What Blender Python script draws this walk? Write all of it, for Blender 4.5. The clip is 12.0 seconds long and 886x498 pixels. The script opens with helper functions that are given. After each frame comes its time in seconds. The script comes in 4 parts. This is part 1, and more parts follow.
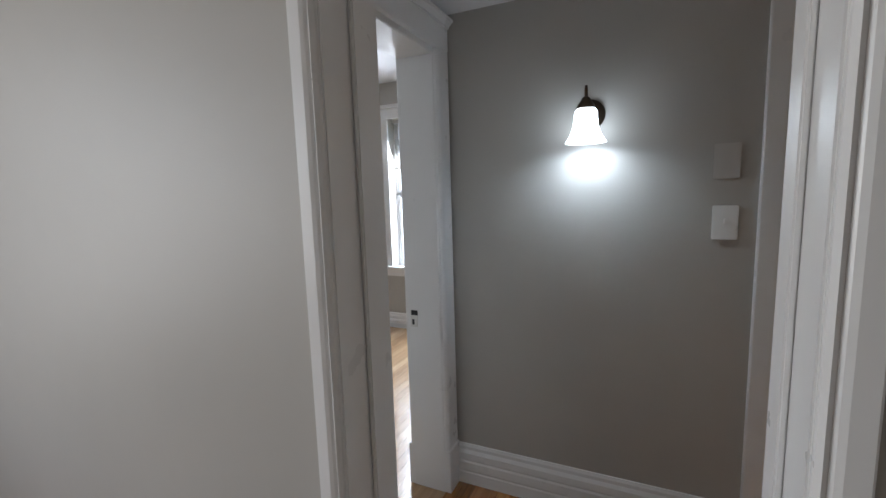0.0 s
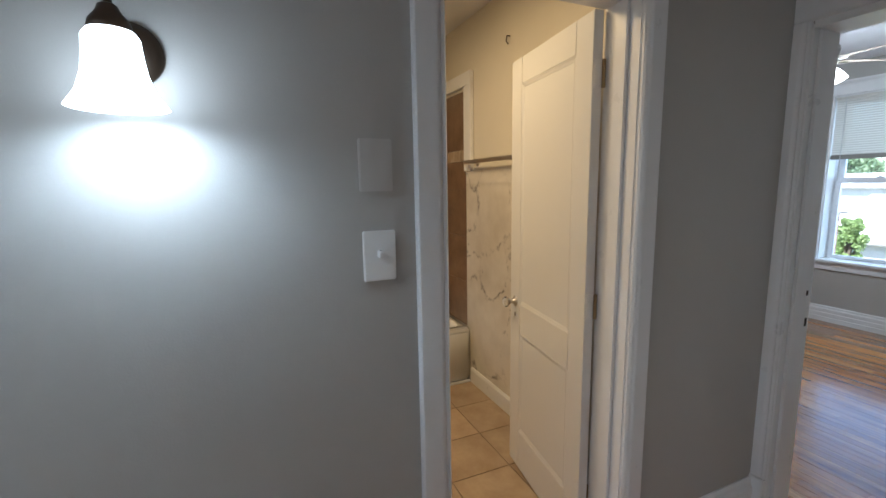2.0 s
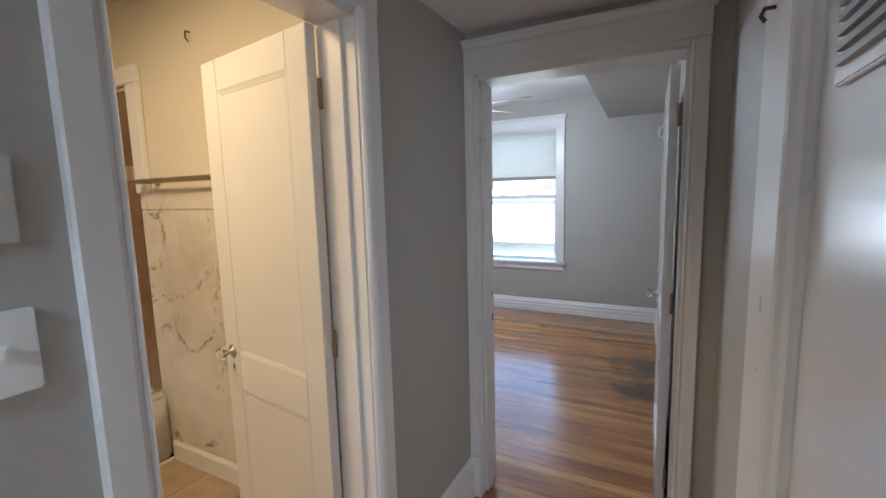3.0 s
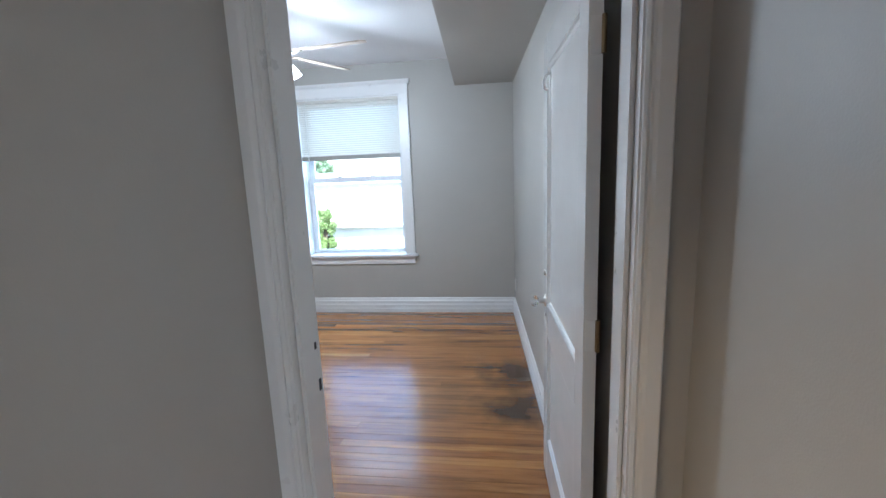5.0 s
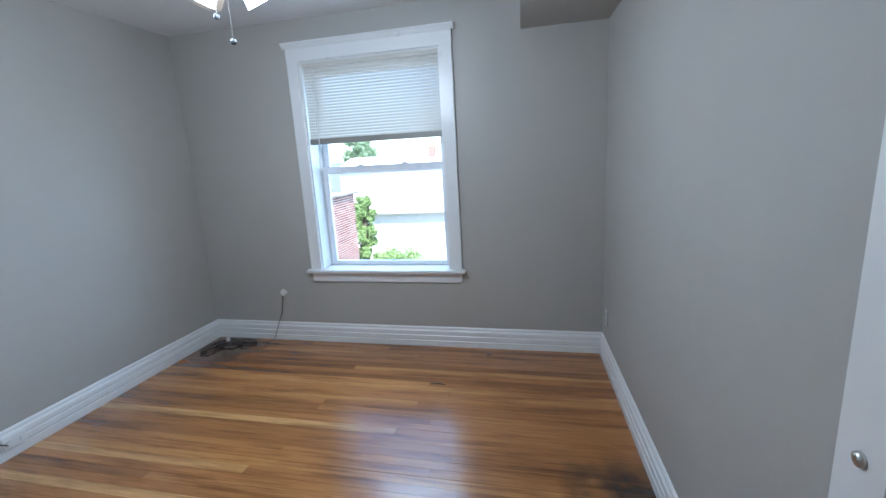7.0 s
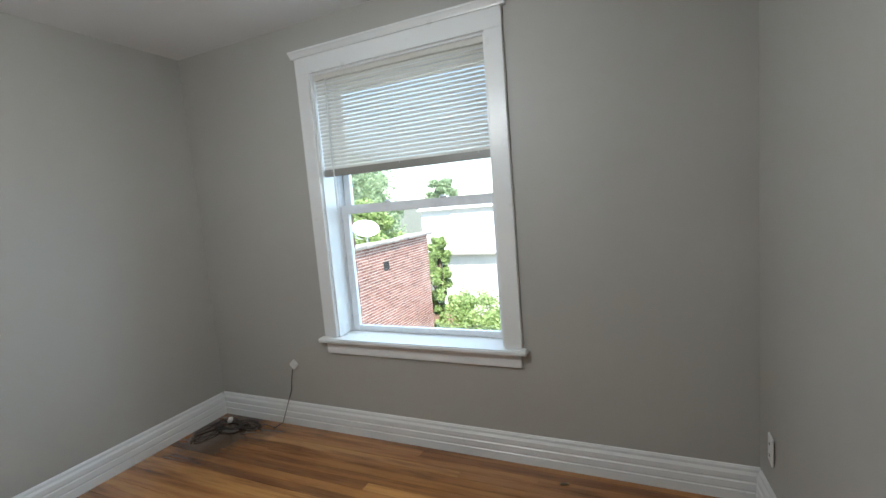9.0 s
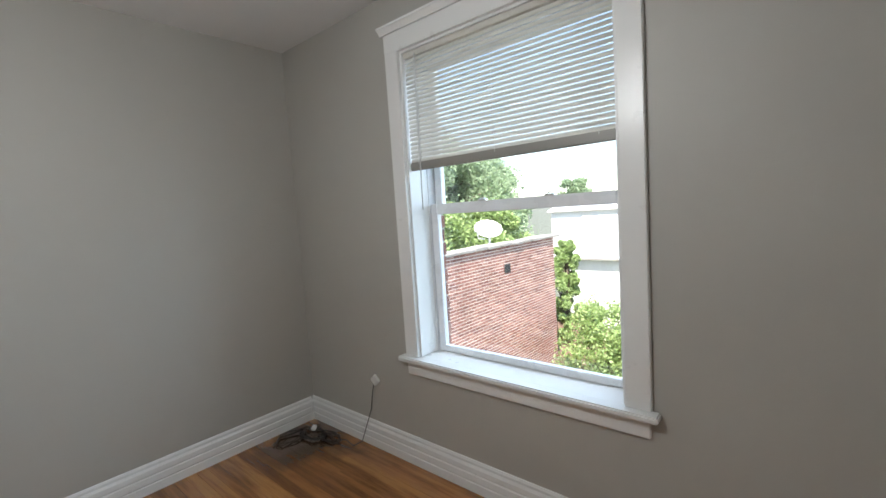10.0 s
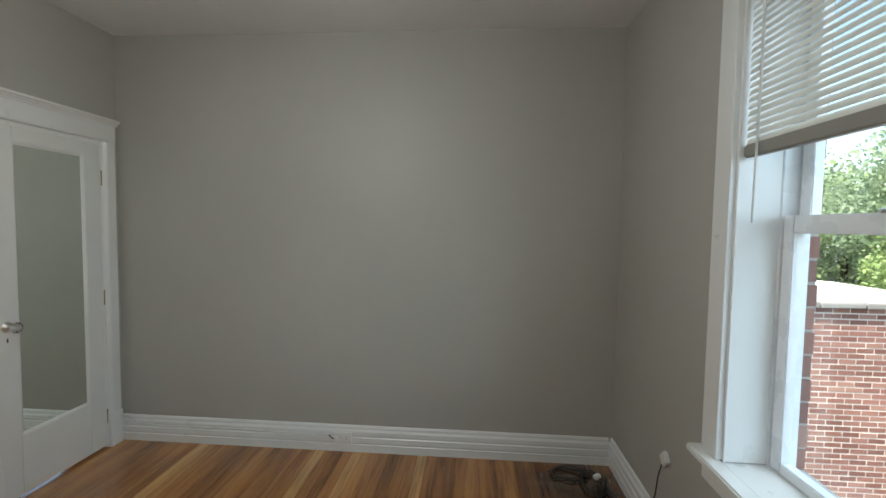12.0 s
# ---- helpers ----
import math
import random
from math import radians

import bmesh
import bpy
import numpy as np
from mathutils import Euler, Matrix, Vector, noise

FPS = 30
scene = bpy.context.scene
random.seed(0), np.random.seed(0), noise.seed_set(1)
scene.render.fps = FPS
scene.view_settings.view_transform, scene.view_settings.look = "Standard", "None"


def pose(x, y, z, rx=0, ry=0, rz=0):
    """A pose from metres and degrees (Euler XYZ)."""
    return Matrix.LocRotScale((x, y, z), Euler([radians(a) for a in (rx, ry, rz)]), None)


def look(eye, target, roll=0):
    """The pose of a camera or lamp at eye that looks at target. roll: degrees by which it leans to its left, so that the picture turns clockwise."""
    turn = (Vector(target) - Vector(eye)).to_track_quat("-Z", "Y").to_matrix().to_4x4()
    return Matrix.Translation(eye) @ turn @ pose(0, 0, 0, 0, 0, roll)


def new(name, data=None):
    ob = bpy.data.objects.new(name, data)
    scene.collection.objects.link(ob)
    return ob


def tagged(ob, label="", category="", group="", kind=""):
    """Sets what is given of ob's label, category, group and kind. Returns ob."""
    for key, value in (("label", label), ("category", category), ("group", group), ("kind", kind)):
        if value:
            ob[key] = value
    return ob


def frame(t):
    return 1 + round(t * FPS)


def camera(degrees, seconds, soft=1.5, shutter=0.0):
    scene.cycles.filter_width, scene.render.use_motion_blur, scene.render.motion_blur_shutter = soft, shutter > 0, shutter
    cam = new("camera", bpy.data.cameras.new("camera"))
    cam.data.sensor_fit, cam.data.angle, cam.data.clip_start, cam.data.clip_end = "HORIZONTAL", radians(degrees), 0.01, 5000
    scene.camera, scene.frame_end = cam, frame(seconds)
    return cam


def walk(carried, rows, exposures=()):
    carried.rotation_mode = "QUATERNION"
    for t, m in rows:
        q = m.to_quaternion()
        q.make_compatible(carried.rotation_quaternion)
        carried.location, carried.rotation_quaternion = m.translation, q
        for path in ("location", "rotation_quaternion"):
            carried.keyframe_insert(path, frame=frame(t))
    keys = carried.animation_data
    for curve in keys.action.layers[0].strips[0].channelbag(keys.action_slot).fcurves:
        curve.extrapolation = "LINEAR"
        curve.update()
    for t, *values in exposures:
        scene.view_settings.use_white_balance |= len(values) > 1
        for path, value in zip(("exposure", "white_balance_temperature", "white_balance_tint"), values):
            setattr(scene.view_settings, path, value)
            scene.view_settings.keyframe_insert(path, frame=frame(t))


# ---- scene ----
cam = camera(91.2, 12.0)
PATH = [
    (0, (1.101, -1.258, 1.409), (-0.694, -2.102, 1.154), -1.7),
    (0.2, (1.059, -1.27, 1.412), (-0.829, -1.872, 1.143), -2.6),
    (0.4, (0.992, -1.291, 1.407), (-0.942, -1.717, 1.125), -3.2),
    (0.5, (0.951, -1.293, 1.414), (-0.993, -1.66, 1.116), -2.7),
    (0.6, (0.9, -1.311, 1.417), (-1.054, -1.62, 1.124), -3.2),
    (0.8, (0.802, -1.349, 1.461), (-1.16, -1.544, 1.128), -3.2),
    (1, (0.72, -1.356, 1.466), (-1.247, -1.476, 1.124), -2.2),
    (1.2, (0.622, -1.379, 1.445), (-1.354, -1.374, 1.135), -2.6),
    (1.5, (0.508, -1.37, 1.47), (-1.443, -1.098, 1.129), -1.7),
    (2, (0.293, -1.28, 1.446), (-1.519, -0.485, 1.149), -0.9),
    (2.3, (0.212, -1.246, 1.456), (-1.43, -0.136, 1.187), -0.1),
    (2.5, (0.156, -1.242, 1.452), (-1.311, 0.095, 1.219), 0.0),
    (3, (0.099, -1.232, 1.484), (-0.825, 0.524, 1.232), -1.5),
    (3.5, (-0.008, -1.107, 1.455), (-0.71, 0.746, 1.183), -3.5),
    (3.7, (-0.038, -1.013, 1.457), (-0.7, 0.854, 1.182), -3.7),
    (5.3, (-0.175, -0.203, 1.46), (-0.405, 1.748, 1.088), -2.2),
    (5.5, (-0.198, -0.085, 1.437), (-0.441, 1.861, 1.047), -2.0),
    (5.9, (-0.255, 0.181, 1.46), (-0.525, 2.113, 1.02), -2.0),
    (6, (-0.268, 0.251, 1.46), (-0.542, 2.181, 1.014), -1.9),
    (6.5, (-0.337, 0.579, 1.499), (-0.703, 2.49, 1.036), -2.4),
    (7, (-0.411, 0.858, 1.483), (-0.865, 2.761, 1.064), -3.3),
    (7.2, (-0.422, 0.949, 1.457), (-0.892, 2.855, 1.073), -3.4),
    (9, (-0.468, 1.859, 1.418), (-1.278, 3.676, 1.203), -4.7),
    (9.5, (-0.497, 2.1, 1.41), (-1.626, 3.739, 1.219), -4.1),
    (10, (-0.569, 2.378, 1.404), (-1.874, 3.883, 1.232), -3.7),
    (10.5, (-0.596, 2.637, 1.393), (-2.134, 3.908, 1.247), -2.8),
    (11, (-0.622, 2.861, 1.39), (-2.405, 3.754, 1.247), -1.4),
    (11.5, (-0.71, 3.061, 1.402), (-2.653, 3.522, 1.298), -0.4),
    (12, (-0.72, 3.169, 1.398), (-2.712, 3.023, 1.288), 0.9),
]
EXPOSURES = [(0.0, 1.4, 5950, 9), (0.5, 1.67, 5800, 9), (1.0, 1.75, 5700, 9), (1.5, 1.8, 6000, 9), (2.0, 1.8, 5500, 6), (3.0, 2.15, 5500, 8), (3.5, 2.1, 5800, 8), (5.5, 2.5, 5200, 5), (6.5, 2.05, 5150, 5), (7.0, 2.0, 5250, 5), (9.0, 1.78, 6200, 4), (10.0, 1.68, 6500, 7), (11.0, 1.37, 6600, 4), (12.0, 1.41, 6700, 2)]
walk(cam, [(t, look(eye, target, roll)) for t, eye, target, roll in PATH], EXPOSURES)

# ---- plan, in metres ----
XS = -0.728          # face of the wall with the sconce
XE = 0.27            # hall face of the wall that is entered through
XR = 0.45            # its other face, in the first room
YH = -2.085          # hall face of the wall to the front room
YB = 0.60            # hall face of the bedroom's wall
YI = 0.765           # bedroom face of that wall
YW = 4.0             # window wall
XW = -3.285         # bedroom's west wall
HALL = 2.175         # hall ceiling
ROOM = 2.522         # room ceiling
WX0, WX1, WZ0, WZ1 = -2.183, -1.107, 0.615, 2.225   # window opening
BX0, BX1, BZ = -0.676, 0.145, 1.985                 # bedroom doorway
AY0, AY1, AZ = -0.822, -0.172, 2.01                 # bathroom doorway
OY0, OY1 = -1.795, -1.062                            # first doorway
LX0, LX1 = -0.608, 0.17                             # doorway to the front room
CX0, CX1 = -3.165, -2.555                           # closet doorway
GY0, GY1 = -0.985, -0.455                             # utility door
BATH_Y, TUB_X, BATH_X = 0.135, -2.41, -3.14
FRONT_X = -2.77
YC = 0.94             # bedroom face of the closet wall


def east(y):
    """The bedroom's east wall, which is a little out of square."""
    return (YW - y) * 0.052


# ---- light ----
world = bpy.data.worlds.new("sky")
scene.world = world
world.use_nodes = True
wn = world.node_tree
sky = wn.nodes.new("ShaderNodeTexSky")
sky.sky_type, sky.sun_disc = "NISHITA", False
sky.sun_elevation, sky.sun_rotation = radians(52), radians(154)
wn.links.new(sky.outputs[0], wn.nodes["Background"].inputs[0])
wn.nodes["Background"].inputs[1].default_value = 0.15


def lamp(name, kind, m, energy, colour, size=0.05, size_y=None, spread=None):
    data = bpy.data.lights.new(name, kind)
    data.energy, data.color = energy, colour
    if kind == "AREA":
        data.shape, data.size, data.size_y = "RECTANGLE", size, size_y or size
        if spread:
            data.spread = radians(spread)
    elif kind == "SUN":
        data.angle = radians(size)
    else:
        data.shadow_soft_size = size
    ob = new(name, data)
    ob.matrix_world = m
    return ob


SUN_DIR = Vector((-0.30, 0.62, -0.95))
lamp("sun", "SUN", look((0, 0, 20), Vector((0, 0, 20)) + SUN_DIR), 4.6, (1.0, 0.95, 0.88), 0.6)
# added area lamps: unseen yard fills for open sky, front window's daylight, first-room fill
lamp("yard_fill_east", "AREA", look((1.3, 7.0, 2.3), (-1.9, 3.6, 1.2)), 44, (0.60, 0.80, 1.0), 3.2, 3.0)
lamp("yard_fill_above", "AREA", look((-1.65, 6.6, 4.9), (-1.65, 3.4, 0.6)), 48, (0.72, 0.86, 1.0), 3.4, 2.4)
lamp("front_room_daylight", "AREA", look((FRONT_X - 0.27, -3.215, 1.41), (0, -3.215, -0.2)), 38, (0.90, 0.94, 1.0), 0.86, 1.5)
# unseen fill lamp in an opening added to the first room's south wall
lamp("first_room_fill", "AREA", look((2.0, -4.12, 1.45), (2.0, 0, 1.3)), 14, (1.0, 0.96, 0.93), 1.35, 1.45)
# lamps that are lit
lamp("bathroom_lamp", "AREA", look((-1.65, -1.0, ROOM - 0.03), (-1.65, -1.0, 0)), 7.6, (1.0, 0.66, 0.32), 0.6)

# ---- materials ----
def material(name, rough=0.5, metal=0.0, colour=(0.8, 0.8, 0.8)):
    m = bpy.data.materials.new(name)
    m.use_nodes = True
    b = m.node_tree.nodes["Principled BSDF"]
    b.inputs["Base Color"].default_value = (*colour, 1)
    b.inputs["Roughness"].default_value = rough
    b.inputs["Metallic"].default_value = metal
    return m, m.node_tree, b


def node(nt, kind, **values):
    n = nt.nodes.new(kind)
    for k, v in values.items():
        n.inputs[k.replace("_", " ")].default_value = v
    return n


def coords(nt, scale=(1, 1, 1), space="Object"):
    c = nt.nodes.new("ShaderNodeTexCoord")
    m = nt.nodes.new("ShaderNodeMapping")
    m.inputs["Scale"].default_value = scale
    nt.links.new(c.outputs[space], m.inputs[0])
    return m.outputs[0]


def world_coords(nt, scale=(1, 1, 1)):
    c = nt.nodes.new("ShaderNodeNewGeometry")
    m = nt.nodes.new("ShaderNodeMapping")
    m.inputs["Scale"].default_value = scale
    nt.links.new(c.outputs["Position"], m.inputs[0])
    return m.outputs[0]


def ramp(nt, source, stops):
    r = nt.nodes.new("ShaderNodeValToRGB")
    el = r.color_ramp.elements
    while len(el) < len(stops):
        el.new(0.5)
    for e, (p, c) in zip(el, stops):
        e.position = p
        e.color = (*c, 1) if len(c) == 3 else c
    nt.links.new(source, r.inputs[0])
    return r.outputs[0]


def mix(nt, fac, a, b, how="MIX"):
    n = nt.nodes.new("ShaderNodeMix")
    n.data_type, n.blend_type = "RGBA", how
    for s, v in ((0, fac), (6, a), (7, b)):
        if isinstance(v, (int, float)):
            n.inputs[s].default_value = v
        elif isinstance(v, tuple):
            n.inputs[s].default_value = (*v, 1)
        else:
            nt.links.new(v, n.inputs[s])
    return n.outputs[2]


def bump(nt, b, height, strength=0.1, distance=0.005):
    n = nt.nodes.new("ShaderNodeBump")
    n.inputs["Strength"].default_value, n.inputs["Distance"].default_value = strength, distance
    nt.links.new(height, n.inputs["Height"])
    nt.links.new(n.outputs[0], b.inputs["Normal"])


def noise_tex(nt, vec, scale, detail=4, rough=0.55):
    n = node(nt, "ShaderNodeTexNoise", Scale=scale, Detail=detail, Roughness=rough)
    nt.links.new(vec, n.inputs["Vector"])
    return n.outputs[0]


def paint(name, colour, rough, vary=0.05, relief=0.12, grain=180, gloss_vary=0.08):
    """Wall or woodwork paint: faint blotches, roller or brush texture, uneven sheen."""
    m, nt, b = material(name, rough)
    v = world_coords(nt)
    big = noise_tex(nt, v, 1.6, 5)
    dark = tuple(c * (1 - vary) for c in colour)
    light = tuple(min(1, c * (1 + vary)) for c in colour)
    nt.links.new(ramp(nt, big, [(0.3, dark), (0.7, light)]), b.inputs["Base Color"])
    fine = noise_tex(nt, v, grain, 3)
    bump(nt, b, fine, relief, 0.002)
    mid = noise_tex(nt, v, 9, 4)
    nt.links.new(ramp(nt, mid, [(0.3, (max(0.05, rough - gloss_vary),) * 3), (0.7, (min(1, rough + gloss_vary),) * 3)]), b.inputs["Roughness"])
    return m


WALL = paint("greige_wall_paint", (0.42, 0.405, 0.375), 0.5, 0.02, 0.15, 230, 0.02)
TRIM = paint("white_gloss_trim_paint", (0.76, 0.76, 0.755), 0.3, 0.012, 0.10, 60, 0.03)
CEIL = paint("white_ceiling_paint", (0.74, 0.74, 0.75), 0.85, 0.02, 0.15, 90)
CREAM = paint("cream_bathroom_paint", (0.68, 0.63, 0.52), 0.5, 0.03, 0.15, 200)
DOORP = paint("white_gloss_door_paint", (0.76, 0.76, 0.75), 0.2, 0.012, 0.08, 40, 0.03)
PLATE = material("white_switch_plastic", 0.35, 0, (0.80, 0.80, 0.78))[0]
PLATEG = paint("painted_over_cover_plate", (0.50, 0.485, 0.455), 0.35, 0.02, 0.05)


def wood(name, tones, axis, rough=0.21, stain=True, wear=0.0):
    """Varnished oak strip: every strip its own tone, grain along it."""
    m, nt, b = material(name, rough)
    stretch = (1.2, 22, 22) if axis == "x" else (22, 1.2, 22)
    v = world_coords(nt, stretch)
    info = nt.nodes.new("ShaderNodeObjectInfo")
    tone = ramp(nt, info.outputs["Random"], [(0.0, tones[0]), (0.15, tones[1]), (0.6, tones[2]), (0.86, tones[3]), (1.0, tones[4])])
    offset = nt.nodes.new("ShaderNodeVectorMath")
    offset.operation = "MULTIPLY_ADD"
    nt.links.new(info.outputs["Random"], offset.inputs[0])
    offset.inputs[1].default_value = (37, 53, 11)
    nt.links.new(v, offset.inputs[2])
    grain = noise_tex(nt, offset.outputs[0], 1.6, 8, 0.7)
    col = mix(nt, 1.0, tone, ramp(nt, grain, [(0.30, (0.5, 0.44, 0.38) if stain else (0.7, 0.66, 0.6)), (0.50, (0.95, 0.94, 0.93)), (0.75, (1.15, 1.14, 1.1))]), "MULTIPLY")
    if stain:
        blot = noise_tex(nt, world_coords(nt, (0.75, 9, 1)), 1.5, 7, 0.62)
        col = mix(nt, 1.0, col, ramp(nt, blot, [(0.33, (0.55, 0.48, 0.42)), (0.5, (0.97, 0.96, 0.95)), (0.8, (1.08, 1.08, 1.06))]), "MULTIPLY")
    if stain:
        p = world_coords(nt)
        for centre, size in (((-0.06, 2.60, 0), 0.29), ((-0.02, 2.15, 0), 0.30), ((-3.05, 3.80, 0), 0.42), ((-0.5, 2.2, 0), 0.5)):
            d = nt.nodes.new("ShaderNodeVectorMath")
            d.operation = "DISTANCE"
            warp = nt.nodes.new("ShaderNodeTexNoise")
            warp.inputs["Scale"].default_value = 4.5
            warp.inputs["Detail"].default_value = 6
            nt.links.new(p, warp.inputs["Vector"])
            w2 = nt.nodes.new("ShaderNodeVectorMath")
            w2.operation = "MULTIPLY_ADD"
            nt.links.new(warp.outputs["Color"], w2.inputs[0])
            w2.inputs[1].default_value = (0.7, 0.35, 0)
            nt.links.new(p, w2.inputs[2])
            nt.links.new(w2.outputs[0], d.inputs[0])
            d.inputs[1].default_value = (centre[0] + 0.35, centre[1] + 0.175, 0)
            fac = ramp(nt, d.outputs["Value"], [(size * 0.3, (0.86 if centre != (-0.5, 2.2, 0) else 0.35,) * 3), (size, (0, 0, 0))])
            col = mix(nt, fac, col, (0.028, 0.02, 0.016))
        rub = nt.nodes.new("ShaderNodeVectorMath")
        rub.operation = "DISTANCE"
        nt.links.new(world_coords(nt, (1.0, 1.6, 1)), rub.inputs[0])
        rub.inputs[1].default_value = (-1.2, 2.1, 0)
        near = ramp(nt, rub.outputs["Value"], [(0.03, (0.6, 0.6, 0.6)), (0.26, (0, 0, 0))])
        col = mix(nt, mix(nt, 1.0, near, ramp(nt, noise_tex(nt, world_coords(nt, (9, 30, 9)), 1.0, 6, 0.7), [(0.45, (0, 0, 0)), (0.62, (1, 1, 1))]), "MULTIPLY"), col, (0.62, 0.56, 0.48))
    nt.links.new(col, b.inputs["Base Color"])
    fine = noise_tex(nt, offset.outputs[0], 6, 5)
    bump(nt, b, fine, 0.12, 0.002)
    sheen = noise_tex(nt, world_coords(nt, (1, 1, 1)), 5, 6)
    nt.links.new(ramp(nt, sheen, [(0.3, (rough - 0.02,) * 3), (0.75, (rough + 0.05,) * 3)]), b.inputs["Roughness"])
    b.inputs["Coat Weight"].default_value = 0.8
    b.inputs["Coat Roughness"].default_value = 0.15
    return m


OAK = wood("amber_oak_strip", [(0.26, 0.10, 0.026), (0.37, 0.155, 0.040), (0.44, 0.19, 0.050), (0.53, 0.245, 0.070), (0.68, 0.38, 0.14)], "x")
PALE = wood("pale_oak_strip", [(0.33, 0.20, 0.10), (0.40, 0.25, 0.13), (0.46, 0.30, 0.165), (0.52, 0.35, 0.20), (0.60, 0.43, 0.26)], "x", 0.3, False)


def marble_mat():
    m, nt, b = material("veined_marble_panel", 0.28)
    v = world_coords(nt)
    warp = nt.nodes.new("ShaderNodeTexNoise")
    warp.inputs["Scale"].default_value, warp.inputs["Detail"].default_value = 2.2, 6
    nt.links.new(v, warp.inputs["Vector"])
    add = nt.nodes.new("ShaderNodeVectorMath")
    add.operation = "MULTIPLY_ADD"
    nt.links.new(warp.outputs["Color"], add.inputs[0])
    add.inputs[1].default_value = (0.9, 0.9, 0.9)
    nt.links.new(v, add.inputs[2])
    vein = nt.nodes.new("ShaderNodeTexVoronoi")
    vein.feature = "DISTANCE_TO_EDGE"
    vein.inputs["Scale"].default_value = 2.1
    nt.links.new(add.outputs[0], vein.inputs["Vector"])
    patch = noise_tex(nt, v, 2.6, 3)
    line = ramp(nt, vein.outputs["Distance"], [(0.0, (1, 1, 1)), (0.045, (0, 0, 0))])
    keep = ramp(nt, patch, [(0.48, (0, 0, 0)), (0.60, (1, 1, 1))])
    speck = ramp(nt, noise_tex(nt, v, 22, 5), [(0.4, (0, 0, 0)), (0.6, (1, 1, 1))])
    cloud = ramp(nt, noise_tex(nt, v, 4, 6), [(0.3, (0.55, 0.50, 0.42)), (0.65, (0.72, 0.68, 0.60))])
    fac = mix(nt, 1.0, mix(nt, 1.0, line, keep, "MULTIPLY"), speck, "MULTIPLY")
    nt.links.new(mix(nt, fac, cloud, (0.07, 0.055, 0.045)), b.inputs["Base Color"])
    return m


MARBLE = marble_mat()


def stone_tile(name, a, c, rough):
    m, nt, b = material(name, rough)
    info = nt.nodes.new("ShaderNodeObjectInfo")
    v = world_coords(nt)
    cloud = ramp(nt, noise_tex(nt, v, 7, 7, 0.65), [(0.3, a), (0.7, c)])
    tone = ramp(nt, info.outputs["Random"], [(0, (0.9, 0.9, 0.9)), (1, (1.08, 1.06, 1.04))])
    nt.links.new(mix(nt, 1.0, cloud, tone, "MULTIPLY"), b.inputs["Base Color"])
    bump(nt, b, noise_tex(nt, v, 40, 4), 0.15, 0.003)
    return m


FTILE = stone_tile("beige_stone_floor_tile", (0.36, 0.26, 0.17), (0.50, 0.39, 0.27), 0.35)
WTILE = stone_tile("brown_stone_wall_tile", (0.14, 0.085, 0.05), (0.25, 0.16, 0.095), 0.3)
GROUT = paint("grey_grout", (0.22, 0.19, 0.16), 0.9, 0.1)
MOSAIC = stone_tile("mosaic_border_tile", (0.30, 0.22, 0.14), (0.5, 0.42, 0.32), 0.25)
ENAMEL = material("white_enamel", 0.12, 0, (0.80, 0.79, 0.76))[0]
METAL = material("brushed_nickel", 0.28, 1, (0.62, 0.60, 0.57))[0]
BRONZE = material("aged_bronze", 0.35, 0.9, (0.10, 0.075, 0.055))[0]
BRASS = material("worn_brass_hinge", 0.35, 0.9, (0.32, 0.24, 0.14))[0]
BLACK = material("black_rubber_and_holes", 0.6, 0, (0.012, 0.012, 0.012))[0]
VINYL = paint("white_vinyl_sash", (0.80, 0.82, 0.85), 0.3, 0.01, 0.02)


def thin(m, share, colour):
    """Lets light through a thin sheet, as vinyl slats and leaves do."""
    nt = m.node_tree
    b = nt.nodes["Principled BSDF"]
    t = node(nt, "ShaderNodeBsdfTranslucent")
    t.inputs["Color"].default_value = (*colour, 1)
    if b.inputs["Base Color"].is_linked and colour == (1, 1, 1):
        nt.links.new(b.inputs["Base Color"].links[0].from_socket, t.inputs["Color"])
    mx = nt.nodes.new("ShaderNodeMixShader")
    mx.inputs[0].default_value = share
    nt.links.new(b.outputs[0], mx.inputs[1])
    nt.links.new(t.outputs[0], mx.inputs[2])
    nt.links.new(mx.outputs[0], nt.nodes["Material Output"].inputs[0])
    return m


SLAT = thin(material("white_blind_slat", 0.4, 0, (0.66, 0.64, 0.59))[0], 0.08, (0.78, 0.74, 0.66))
# dark grey base colour holds the shade on the rail's room side
RAIL = material("shade_toned_blind_rail", 0.4, 0, (0.27, 0.26, 0.24))[0]
CORDM = material("white_cord", 0.8, 0, (0.7, 0.7, 0.68))[0]
CABLE = material("grey_cable", 0.6, 0, (0.035, 0.032, 0.03))[0]
MIRROR = material("mirror_silver", 0.015, 1, (0.80, 0.86, 0.80))[0]
BLADE = paint("whitewashed_fan_blade", (0.46, 0.38, 0.30), 0.4, 0.05)
GRILLEM = paint("grey_louvre", (0.30, 0.29, 0.27), 0.5, 0.03)


def glass(name, colour=(1, 1, 1), rough=0.0):
    m, nt, b = material(name, rough, 0, colour)
    b.inputs["Transmission Weight"].default_value = 1.0
    b.inputs["IOR"].default_value = 1.48
    return m


PANE = glass("window_glass")
CRYSTAL = glass("crystal_knob_glass", (0.96, 0.97, 1.0), 0.03)


def glow(name, colour, strength):
    m, nt, b = material(name, 0.4, 0, (0.85, 0.85, 0.85))
    b.inputs["Emission Color"].default_value = (*colour, 1)
    b.inputs["Emission Strength"].default_value = strength
    return m


SHADE = glow("lit_frosted_glass_cool", (0.88, 0.95, 1.0), 2.7)
